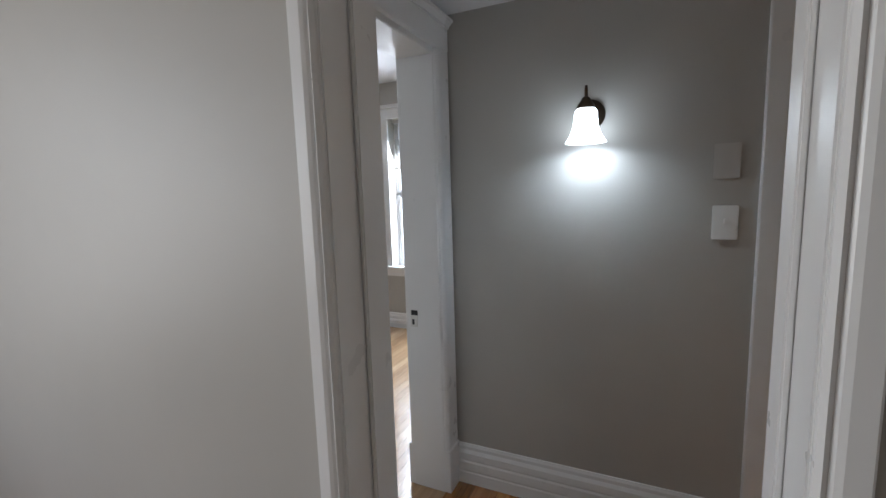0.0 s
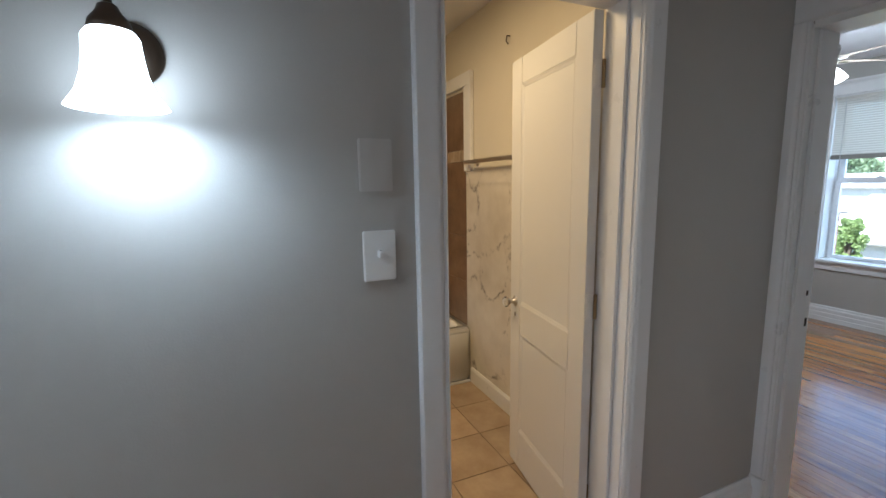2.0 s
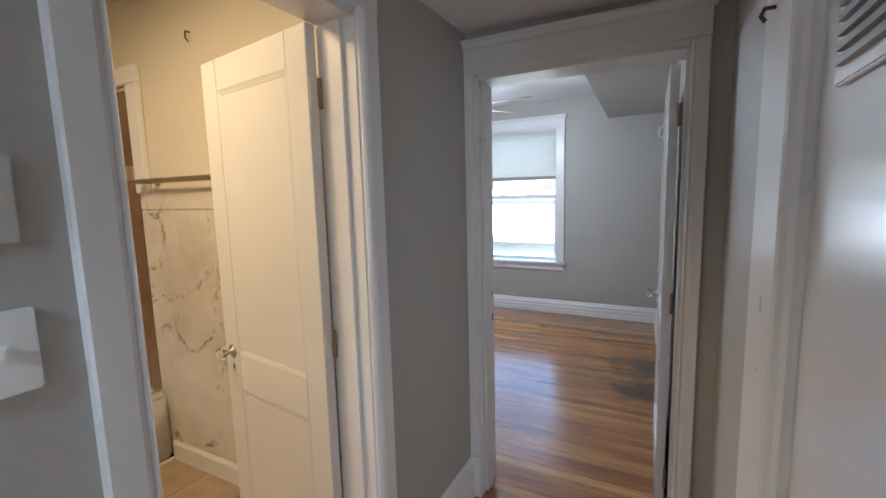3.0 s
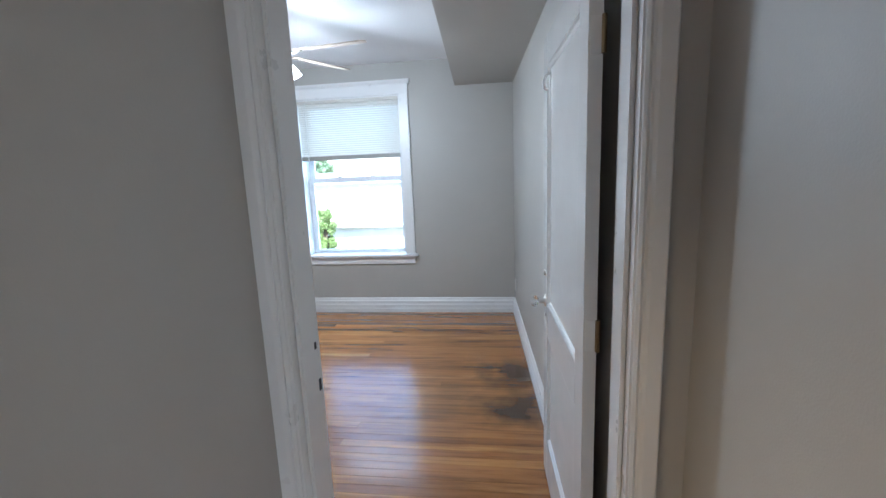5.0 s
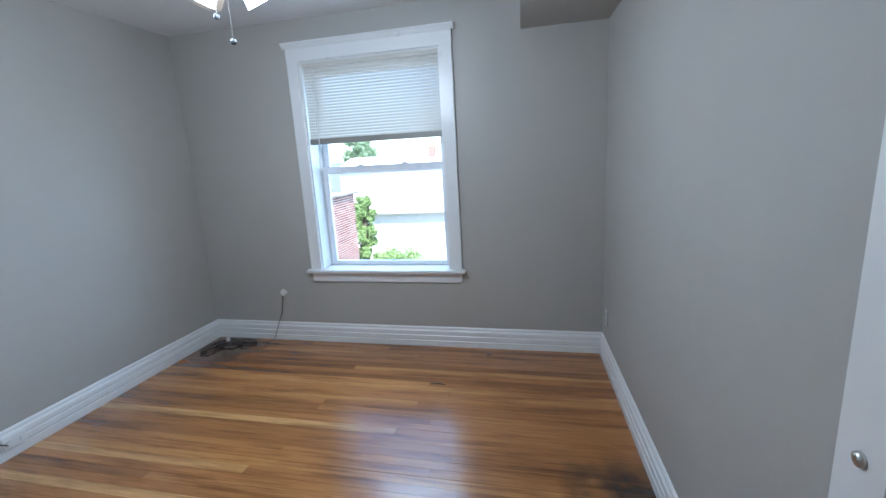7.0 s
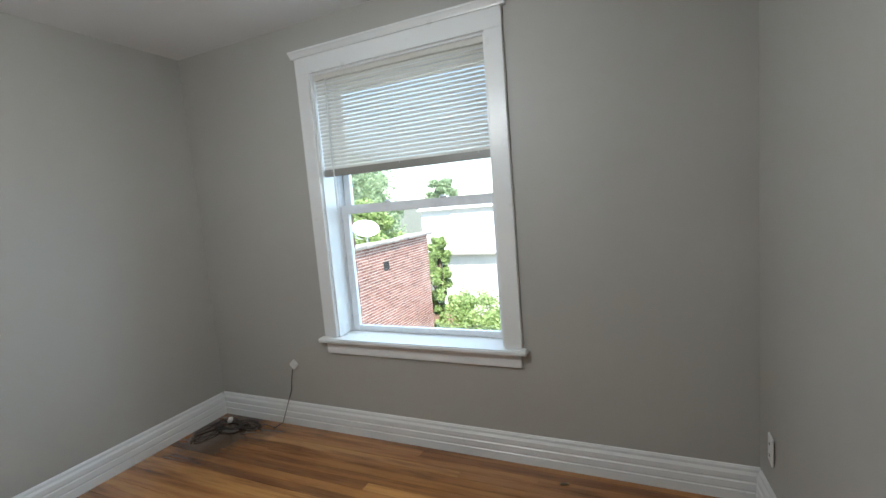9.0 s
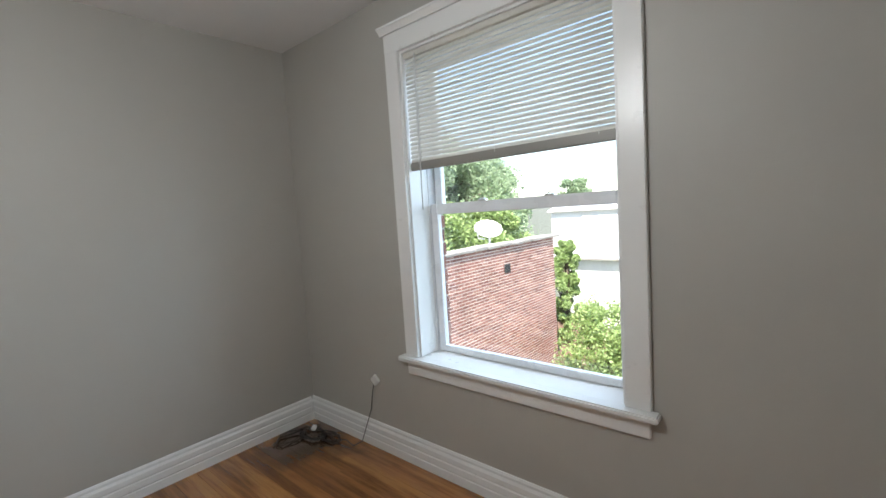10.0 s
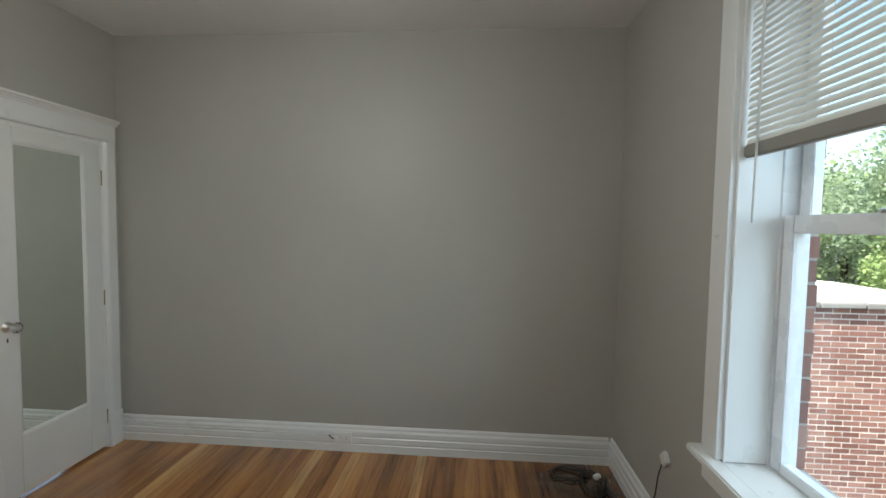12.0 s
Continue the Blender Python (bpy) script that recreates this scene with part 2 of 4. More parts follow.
SHADEF = glow("lit_frosted_glass", (1.0, 0.98, 0.95), 2.2)

BRICK, bt, bb = material("red_brick", 0.85)
binfo = bt.nodes.new("ShaderNodeObjectInfo")
bgeo = bt.nodes.new("ShaderNodeNewGeometry")
bsum = bt.nodes.new("ShaderNodeMath")
bt.links.new(binfo.outputs["Random"], bsum.inputs[0])
bt.links.new(bgeo.outputs["Random Per Island"], bsum.inputs[1])
bfr = bt.nodes.new("ShaderNodeMath")
bfr.operation = "FRACT"
bt.links.new(bsum.outputs[0], bfr.inputs[0])
bcol = ramp(bt, bfr.outputs[0], [(0.0, (0.20, 0.085, 0.066)), (0.35, (0.27, 0.122, 0.094)), (0.7, (0.32, 0.152, 0.118)), (1.0, (0.38, 0.215, 0.17))])
bsoil = ramp(bt, noise_tex(bt, world_coords(bt), 0.9, 5), [(0.35, (0.8, 0.78, 0.76)), (0.7, (1.1, 1.1, 1.1))])
bt.links.new(mix(bt, 1.0, bcol, bsoil, "MULTIPLY"), bb.inputs["Base Color"])
bump(bt, bb, noise_tex(bt, world_coords(bt), 60, 4), 0.4, 0.006)
MORTAR = paint("pale_mortar", (0.78, 0.73, 0.66), 0.95, 0.1, 0.4, 120)
COPING = paint("weathered_coping_tile", (0.33, 0.31, 0.29), 0.8, 0.2, 0.4, 20)
ROOFW = paint("white_coated_roof", (0.78, 0.78, 0.78), 0.8, 0.06, 0.2, 20)
ROOFG = paint("grey_shingle_roof", (0.30, 0.32, 0.33), 0.9, 0.15, 0.4, 30)
SIDING = paint("pale_siding", (0.72, 0.71, 0.68), 0.7, 0.05, 0.2, 30)
GLASSD = material("dark_window_glass", 0.08, 0, (0.03, 0.035, 0.04))[0]
BARK = paint("grey_brown_bark", (0.11, 0.085, 0.06), 0.95, 0.3, 0.6, 30)
FENCE = paint("weathered_fence_boards", (0.30, 0.19, 0.15), 0.85, 0.25, 0.4, 14)
GROUND = paint("grass_and_asphalt", (0.12, 0.125, 0.095), 0.95, 0.3, 0.4, 3)
DISHW = material("white_dish_enamel", 0.45, 0, (0.74, 0.74, 0.73))[0]
METALG = material("pale_grey_dish_metal", 0.5, 0.1, (0.42, 0.42, 0.41))[0]


def leaf_mat(name, a, c):
    m, nt, b = material(name, 0.55)
    g = nt.nodes.new("ShaderNodeNewGeometry")
    nt.links.new(ramp(nt, g.outputs["Random Per Island"], [(0.0, a), (1.0, c)]), b.inputs["Base Color"])
    return thin(m, 0.5, (1, 1, 1))


LEAF = leaf_mat("summer_leaves", (0.22, 0.31, 0.10), (0.44, 0.55, 0.24))
LEAFB = leaf_mat("bluish_far_leaves", (0.24, 0.32, 0.18), (0.40, 0.50, 0.32))

# ---- helpers for building ----
def part(name, bm, mat, parent=None, label="", smooth=False):
    """Links a bmesh as one mesh object under a thing."""
    me = bpy.data.meshes.new(name)
    bmesh.ops.recalc_face_normals(bm, faces=bm.faces[:])
    bm.to_mesh(me)
    bm.free()
    if smooth:
        for p in me.polygons:
            p.use_smooth = True
    me.materials.append(mat)
    ob = new(name, me)
    if parent:
        ob.parent = parent
    if label:
        ob["label"] = label
    return ob


def thing(name, m=None, label="", category="", group="", kind=""):
    ob = new(name)
    ob.empty_display_size = 0.05
    if m is not None:
        ob.matrix_world = m
    return tagged(ob, label, category, group, kind)


def add_box(bm, x0, x1, y0, y1, z0, z1, r=0.0, m=None):
    vs = [bm.verts.new((x, y, z)) for x in (x0, x1) for y in (y0, y1) for z in (z0, z1)]
    fs = [bm.faces.new([vs[i] for i in f]) for f in ((0, 1, 3, 2), (4, 6, 7, 5), (0, 4, 5, 1), (2, 3, 7, 6), (0, 2, 6, 4), (1, 5, 7, 3))]
    if r:
        es = {e for f in fs for e in f.edges}
        got = bmesh.ops.bevel(bm, geom=list(es), offset=r, segments=2, affect="EDGES")
        vs = list({v for f in got["faces"] for v in f.verts} | {v for v in vs if v.is_valid})
    if m is not None:
        bmesh.ops.transform(bm, matrix=m, verts=[v for v in vs if v.is_valid])
    return bm


def box(x0, x1, y0, y1, z0, z1, r=0.0, m=None):
    return add_box(bmesh.new(), min(x0, x1), max(x0, x1), min(y0, y1), max(y0, y1), min(z0, z1), max(z0, z1), r, m)


def add_sweep(bm, profile, a, b, out, up=(0, 0, 1)):
    """A moulding: the profile's (out, up) points carried from a to b."""
    a, b, out, up = Vector(a), Vector(b), Vector(out), Vector(up)
    r0 = [bm.verts.new(a + out * u + up * v) for u, v in profile]
    r1 = [bm.verts.new(b + out * u + up * v) for u, v in profile]
    n = len(profile)
    for i in range(n):
        bm.faces.new((r0[i], r0[(i + 1) % n], r1[(i + 1) % n], r1[i]))
    bm.faces.new(r0[::-1])
    bm.faces.new(r1)
    return bm


def sweep(profile, a, b, out, up=(0, 0, 1)):
    return add_sweep(bmesh.new(), profile, a, b, out, up)


def add_lathe(bm, profile, seg=24, m=None):
    """Turned shape round z from (radius, height) points."""
    rings = [[bm.verts.new((r * math.cos(2 * math.pi * i / seg), r * math.sin(2 * math.pi * i / seg), z)) for i in range(seg)] for r, z in profile]
    for a, b in zip(rings, rings[1:]):
        for i in range(seg):
            bm.faces.new((a[i], a[(i + 1) % seg], b[(i + 1) % seg], b[i]))
    for ring in (rings[0], rings[-1]):
        if len({tuple(round(c, 6) for c in v.co) for v in ring}) > 2:
            bm.faces.new(ring)
    vs = [v for ring in rings for v in ring]
    if m is not None:
        bmesh.ops.transform(bm, matrix=m, verts=vs)
    return bm


def lathe(profile, seg=24, m=None):
    return add_lathe(bmesh.new(), profile, seg, m)


def add_tube(bm, points, r, seg=8):
    points = [Vector(p) for p in points]
    rings = []
    for i, p in enumerate(points):
        d = (points[min(i + 1, len(points) - 1)] - points[max(i - 1, 0)]).normalized()
        side = d.orthogonal().normalized() if not rings else (last - d * last.dot(d)).normalized()
        last = side
        other = d.cross(side)
        rr = r[i] if isinstance(r, (list, tuple)) else r
        rings.append([bm.verts.new(p + (side * math.cos(2 * math.pi * k / seg) + other * math.sin(2 * math.pi * k / seg)) * rr) for k in range(seg)])
    for a, b in zip(rings, rings[1:]):
        for k in range(seg):
            bm.faces.new((a[k], a[(k + 1) % seg], b[(k + 1) % seg], b[k]))
    bm.faces.new(rings[0])
    bm.faces.new(rings[-1])
    return bm


def tube(points, r, seg=8):
    return add_tube(bmesh.new(), points, r, seg)


def wall(name, along, p0, p1, a0, a1, z0, z1, openings=(), mat=None, label="plain greige painted wall"):
    """A wall with thickness p0..p1, running a0..a1, with openings (a0, a1, z0, z1) through it."""
    aa = sorted({a0, a1, *(v for o in openings for v in o[:2])})
    zz = sorted({z0, z1, *(v for o in openings for v in o[2:])})
    quads = {}
    for i in range(len(aa) - 1):
        for k in range(len(zz) - 1):
            ca, cz = (aa[i] + aa[i + 1]) / 2, (zz[k] + zz[k + 1]) / 2
            if any(o[0] < ca < o[1] and o[2] < cz < o[3] for o in openings):
                continue
            c = [(p, a, z) for p in (p0, p1) for a in (aa[i], aa[i + 1]) for z in (zz[k], zz[k + 1])]
            for f in ((0, 1, 3, 2), (4, 6, 7, 5), (0, 4, 5, 1), (2, 3, 7, 6), (0, 2, 6, 4), (1, 5, 7, 3)):
                q = [c[j] for j in f]
                key = tuple(sorted(q))
                if key in quads:
                    del quads[key]
                else:
                    quads[key] = q
    bm = bmesh.new()
    for q in quads.values():
        bm.faces.new([bm.verts.new((p, a, z) if along == "y" else (a, p, z)) for p, a, z in q])
    bmesh.ops.remove_doubles(bm, verts=bm.verts[:], dist=1e-5)
    return tagged(part(name, bm, mat or WALL), label, "wall", kind="structure")


def slab(name, x0, x1, y0, y1, z0, z1, mat, label, category):
    return tagged(part(name, box(x0, x1, y0, y1, z0, z1), mat), label, category, kind="structure")


# ---- the large structure ----
wall("wall_window", "x", YW, YW + 0.26, XW - 0.15, 0.15, -0.25, ROOM + 0.2, [(WX0, WX1, WZ0, WZ1)])
wall("wall_west", "y", XW - 0.15, XW, 0.5, YW, -0.25, ROOM + 0.2)
wall("wall_bedroom_door", "x", YB, YI, XS - 0.13, 0.62, -0.02, ROOM + 0.2, [(BX0, BX1, -0.02, BZ)])
wall("wall_closet", "x", YC - 0.12, YC, XW, -2.35, -0.02, ROOM + 0.2, [(CX0, CX1, -0.02, 1.85)])
wall("wall_bedroom_south", "x", YI - 0.12, YI, -2.35, XS - 0.13, -0.02, ROOM + 0.2)
bm = bmesh.new()
pts = [(east(YW), YW), (east(YI), YI), (east(YI) + 0.15, YI), (east(YW) + 0.15, YW)]
lo = [bm.verts.new((x, y, -0.02)) for x, y in pts]
hi = [bm.verts.new((x, y, ROOM + 0.2)) for x, y in pts]
for i in range(4):
    bm.faces.new((lo[i], lo[(i + 1) % 4], hi[(i + 1) % 4], hi[i]))
bm.faces.new(lo), bm.faces.new(hi)
tagged(part("wall_east", bm, WALL), "plain greige painted wall", "wall", kind="structure")
bm = bmesh.new()
add_box(bm, XS - 0.13, XS, YH, AY0, -0.02, ROOM + 0.2)
add_box(bm, XS - 0.13, XS, AY1, YB, -0.02, ROOM + 0.2)
add_box(bm, XS - 0.13, XS, AY0, AY1, AZ, ROOM + 0.2)
tagged(part("wall_sconce", bm, WALL), "greige painted hall wall beside the bathroom door", "wall", kind="structure")
wall("wall_entry", "y", XE, XR, -4.6, YB, -0.02, ROOM + 0.2, [(OY0, OY1, -0.02, 2.0), (GY0, GY1, -0.02, 1.99)])
wall("wall_front_room", "x", YH - 0.16, YH, FRONT_X - 0.2, XE, -0.02, ROOM + 0.2, [(LX0, LX1, -0.02, 2.0)])
wall("wall_front_window", "y", FRONT_X - 0.3, FRONT_X, -6.6, YH - 0.16, -0.25, ROOM + 0.2, [(-3.655, -2.775, 0.65, 2.165)])
wall("wall_front_far", "x", -6.75, -6.6, FRONT_X, XE, -0.02, ROOM + 0.2)
wall("wall_front_side", "y", XE + 0.001, XR, -6.6, -4.6, -0.02, ROOM + 0.2)
# unseen walls closing the first room; the south opening is added for its fill lamp
wall("wall_first_south", "x", -4.2, -4.05, XR, 3.6, -0.02, ROOM + 0.2, [(1.3, 2.7, 0.7, 2.2)])
wall("wall_first_north", "x", 0.35, 0.5, XR, 3.6, -0.02, ROOM + 0.2)
wall("wall_first_east", "y", 3.45, 3.6, -4.05, 0.35, -0.02, ROOM + 0.2)
wall("wall_bath_north", "x", BATH_Y, BATH_Y + 0.1, BATH_X - 0.12, XS - 0.13, -0.02, ROOM + 0.2, mat=CREAM, label="cream painted bathroom wall")
wall("wall_bath_west", "y", BATH_X - 0.12, BATH_X, -1.97, BATH_Y, -0.02, ROOM + 0.2, mat=CREAM, label="cream painted bathroom wall")
wall("wall_bath_east", "y", XS - 0.142, XS - 0.131, -1.97, BATH_Y, -0.02, ROOM + 0.2, [(AY0 - 0.12, AY1 + 0.12, -0.02, AZ + 0.12)], mat=CREAM, label="cream painted bathroom wall")

slab("ceiling_bedroom", XW - 0.15, 0.5, YI, YW, ROOM, ROOM + 0.1, CEIL, "flat white painted ceiling", "ceiling")
slab("ceiling_hall", XS - 0.1, XE + 0.05, YH - 0.02, YB, HALL, HALL + 0.1, CEIL, "low white painted hall ceiling", "ceiling")
slab("ceiling_bath", BATH_X - 0.12, XS - 0.1, -1.97, BATH_Y, ROOM + 0.01, ROOM + 0.11, CEIL, "white painted bathroom ceiling", "ceiling")
slab("ceiling_front_room", FRONT_X - 0.1, XE + 0.02, -6.6, YH - 0.1, ROOM, ROOM + 0.1, CEIL, "white painted ceiling", "ceiling")
slab("ceiling_first_room", XR - 0.02, 3.6, -4.2, 0.5, ROOM, ROOM + 0.1, CEIL, "white painted ceiling", "ceiling")
# dropped soffit along the east wall
bm = bmesh.new()
sp = [(-0.552, YW), (-0.40, YI), (east(YI) + 0.02, YI), (0.02, YW)]
lo = [bm.verts.new((x, y, 2.27)) for x, y in sp]
hi = [bm.verts.new((x, y, ROOM + 0.02)) for x, y in sp]
for i in range(4):
    bm.faces.new((lo[i], lo[(i + 1) % 4], hi[(i + 1) % 4], hi[i]))
bm.faces.new(lo), bm.faces.new(hi)
tagged(part("soffit", bm, WALL), "greige painted dropped soffit along the wall", "soffit", kind="structure")

# unseen slab, added only to block sun leaking in between ceilings and walls
slab("sun_block_slab", XW - 0.3, 3.7, -6.9, YW + 0.34, ROOM + 0.2, ROOM + 0.4, COPING, "unseen slab added over the rooms to keep sunlight out", "roof")
FLOOR = slab("floor_bedroom", XW, 0.3, YI - 0.1, YW, -0.06, -0.016, BLACK, "worn amber oak strip floor with dark stains", "floor")
FLOOR_HALL = slab("floor_hall", XS, XR, YH, YI - 0.1, -0.06, -0.016, BLACK, "amber oak strip floor", "floor")
FLOOR_FRONT = slab("floor_front_room", FRONT_X, XE, -6.6, YH, -0.06, -0.016, BLACK, "pale oak strip floor", "floor")
FLOOR_FIRST = slab("floor_first_room", XR, 3.45, -4.05, 0.35, -0.06, -0.004, PALE, "pale oak floor", "floor")
FLOOR_BATH = slab("floor_bath", BATH_X, XS, -1.97, BATH_Y, -0.05, -0.004, GROUT, "beige stone tile floor with grey grout", "floor")

# ---- trim ----
BASE = [(0, 0), (0.022, 0), (0.022, 0.045), (0.018, 0.05), (0.022, 0.058), (0.022, 0.088), (0.017, 0.094), (0.02, 0.102), (0.02, 0.125), (0.012, 0.138), (0.012, 0.150), (0.006, 0.160), (0, 0.160)]
BASEH = [(u, v * 1.24) for u, v in BASE]


def baseboard(a, b, out, prof=BASE, label="white painted moulded baseboard"):
    return tagged(part("baseboard", sweep(prof, (*a, 0), (*b, 0), (*out, 0)), TRIM), label, "baseboard", kind="structure")


baseboard((XW, YW), (0, YW), (0, -1))
baseboard((XW, YC), (XW, YW - 0.023), (1, 0))
baseboard((east(YW - 0.023), YW - 0.023), (east(YI), YI), (-0.9987, -0.052))
baseboard((CX1 + 0.09, YC), (-2.35, YC), (0, 1))
baseboard((-2.35, YI), (BX0 - 0.074, YI), (0, 1))
baseboard((XS, YH + 0.022), (XS, AY0 - 0.088), (1, 0), BASEH)
baseboard((XS, AY1 + 0.088), (XS, YB - 0.024), (1, 0), BASEH)
baseboard((XE, GY1 + 0.30), (XE, YB), (-1, 0), BASEH)
baseboard((FRONT_X, -6.6), (FRONT_X, YH - 0.16), (1, 0))
baseboard((XR, -4.05), (XR, OY0 - 0.064), (1, 0), BASEH)
baseboard((XR, OY1 + 0.064), (XR, 0.35), (1, 0), BASEH)
tagged(part("baseboard", sweep([(0, 0), (0.016, 0), (0.016, 0.095), (0.008, 0.11), (0, 0.11)], (TUB_X + 0.01, BATH_Y - 0.012, 0), (XS - 0.145, BATH_Y - 0.012, 0), (0, -1, 0)), TRIM), "plain white bathroom baseboard", "baseboard", kind="structure")


def casing(along, plane, sign, a0, a1, top, w=0.112, t=0.022, cap=True, plinth=True, left=True, right=True, trim_cap=(0.022, 0.022)):
    """Flat door casing with a moulded inner edge, plinth blocks and a capped head, on a wall face; returns the trim object."""
    root = thing("door_trim", label="white painted door casing with capped head", category="trim", kind="structure")
    pt = (lambda p, a, z: (p, a, z)) if along == "y" else (lambda p, a, z: (a, p, z))
    out = Vector(pt(sign, 0, 0))
    for on, edge, d in ((left, a0, -1), (right, a1, 1)):
        if not on:
            continue
        side = Vector(pt(0, d, 0))
        prof = [(0, 0), (0.012, 0), (0.02, 0.006), (0.014, 0.013), (t - 0.003, 0.018), (t, 0.026), (t, w - 0.004), (t - 0.004, w), (0, w)]
        bm = bmesh.new()
        add_sweep(bm, prof, pt(plane, edge, 0.21 if plinth else 0), pt(plane, edge, top + 0.012), out, side)
        part("side_casing", bm, TRIM, root)
        if plinth:
            e2 = edge + d * (w + 0.002)
            part("plinth_block", box(*sorted((edge - d * 0.002, e2)), *sorted((plane, plane + sign * (t + 0.008))), 0, 0.21, 0.003) if along == "x" else
                 box(*sorted((plane, plane + sign * (t + 0.008))), *sorted((edge - d * 0.002, e2)), 0, 0.21, 0.003), TRIM, root)
    b0, b1 = (a0 - w if left else a0), (a1 + w if right else a1)
    head = [(0, 0), (0.012, 0), (0.02, 0.005), (t, 0.012), (t, 0.10), (0, 0.10)]
    part("head_casing", sweep(head, pt(plane, b0, top + 0.0125), pt(plane, b1, top + 0.0125), out), TRIM, root)
    if cap:
        capp = [(0, 0), (t + 0.006, 0), (t + 0.006, 0.006), (t + 0.02, 0.022), (t + 0.026, 0.024), (t + 0.026, 0.036), (0, 0.036)]
        part("cap_moulding", sweep(capp, pt(plane, b0 - trim_cap[0], top + 0.113), pt(plane, b1 + trim_cap[1], top + 0.113), out), TRIM, root)
    return root


def jamb(along, p0, p1, a0, a1, top, stop=None):
    """Jamb lining of an opening, with its door stop."""
    root = thing("door_jamb", label="white painted door jamb with stop", category="jamb", kind="structure")
    bx = (lambda u0, u1, v0, v1, z0, z1: box(v0, v1, u0, u1, z0, z1, 0.003)) if along == "x" else (lambda u0, u1, v0, v1, z0, z1: box(u0, u1, v0, v1, z0, z1, 0.003))
    part("jamb_side", bx(p0, p1, a0 - 0.02, a0 + 0.004, 0, top + 0.004), TRIM, root)
    part("jamb_side", bx(p0, p1, a1 - 0.004, a1 + 0.02, 0, top + 0.004), TRIM, root)
    part("jamb_head", bx(p0, p1, a0 + 0.0045, a1 - 0.0045, top - 0.012, top + 0.02), TRIM, root)
    if stop:
        s0, s1 = stop
        part("door_stop", bx(s0, s1, a0 + 0.0045, a0 + 0.016, 0, top - 0.013), TRIM, root)
        part("door_stop", bx(s0, s1, a1 - 0.016, a1 - 0.0045, 0, top - 0.013), TRIM, root)
    return root


bed_jamb = jamb("x", YB - 0.004, YI + 0.004, BX0, BX1, BZ, (YB + 0.03, YB + 0.11))
casing("x", YB, -1, BX0, BX1, BZ, w=0.06, trim_cap=(0.003, 0.012))
casing("x", YI, 1, BX0, BX1, BZ, w=0.07, cap=False, left=False, right=False)
jamb("y", XS - 0.146, XS + 0.004, AY0, AY1, AZ, (XS - 0.09, XS - 0.04))
casing("y", XS, 1, AY0, AY1, AZ, w=0.085, cap=False)
casing("y", XS - 0.142, -1, AY0, AY1, AZ, cap=False, plinth=False, right=False)
jamb("y", XE - 0.004, XR + 0.004, OY0, OY1, 2.0, (XE + 0.04, XE + 0.10))
casing("y", XR, 1, OY0, OY1, 2.0, w=0.056)
casing("y", XE, -1, OY0, OY1, 2.0, w=0.05, cap=False, left=False)
front_jamb = jamb("x", YH - 0.164, YH + 0.004, LX0, LX1, 2.0)
casing("x", YH, 1, LX0, LX1, 2.0, right=False, trim_cap=(0.004, -0.01))
casing("x", YH - 0.16, -1, LX0, LX1, 2.0)
jamb("x", YC - 0.124, YC + 0.004, CX0, CX1, 1.85)
casing("x", YC, 1, CX0, CX1, 1.85, w=0.085, trim_cap=(0.012, 0.022))
jamb("y", XE - 0.004, XR - 0.03, GY0, GY1, 1.99)
casing("y", XE, -1, GY0, GY1, 1.99, w=0.13, t=0.03, cap=False, plinth=False, left=False)
casing("y", XE, -1, GY0, GY1 + 0.132, 1.99, w=0.165, cap=False, plinth=False, left=False)

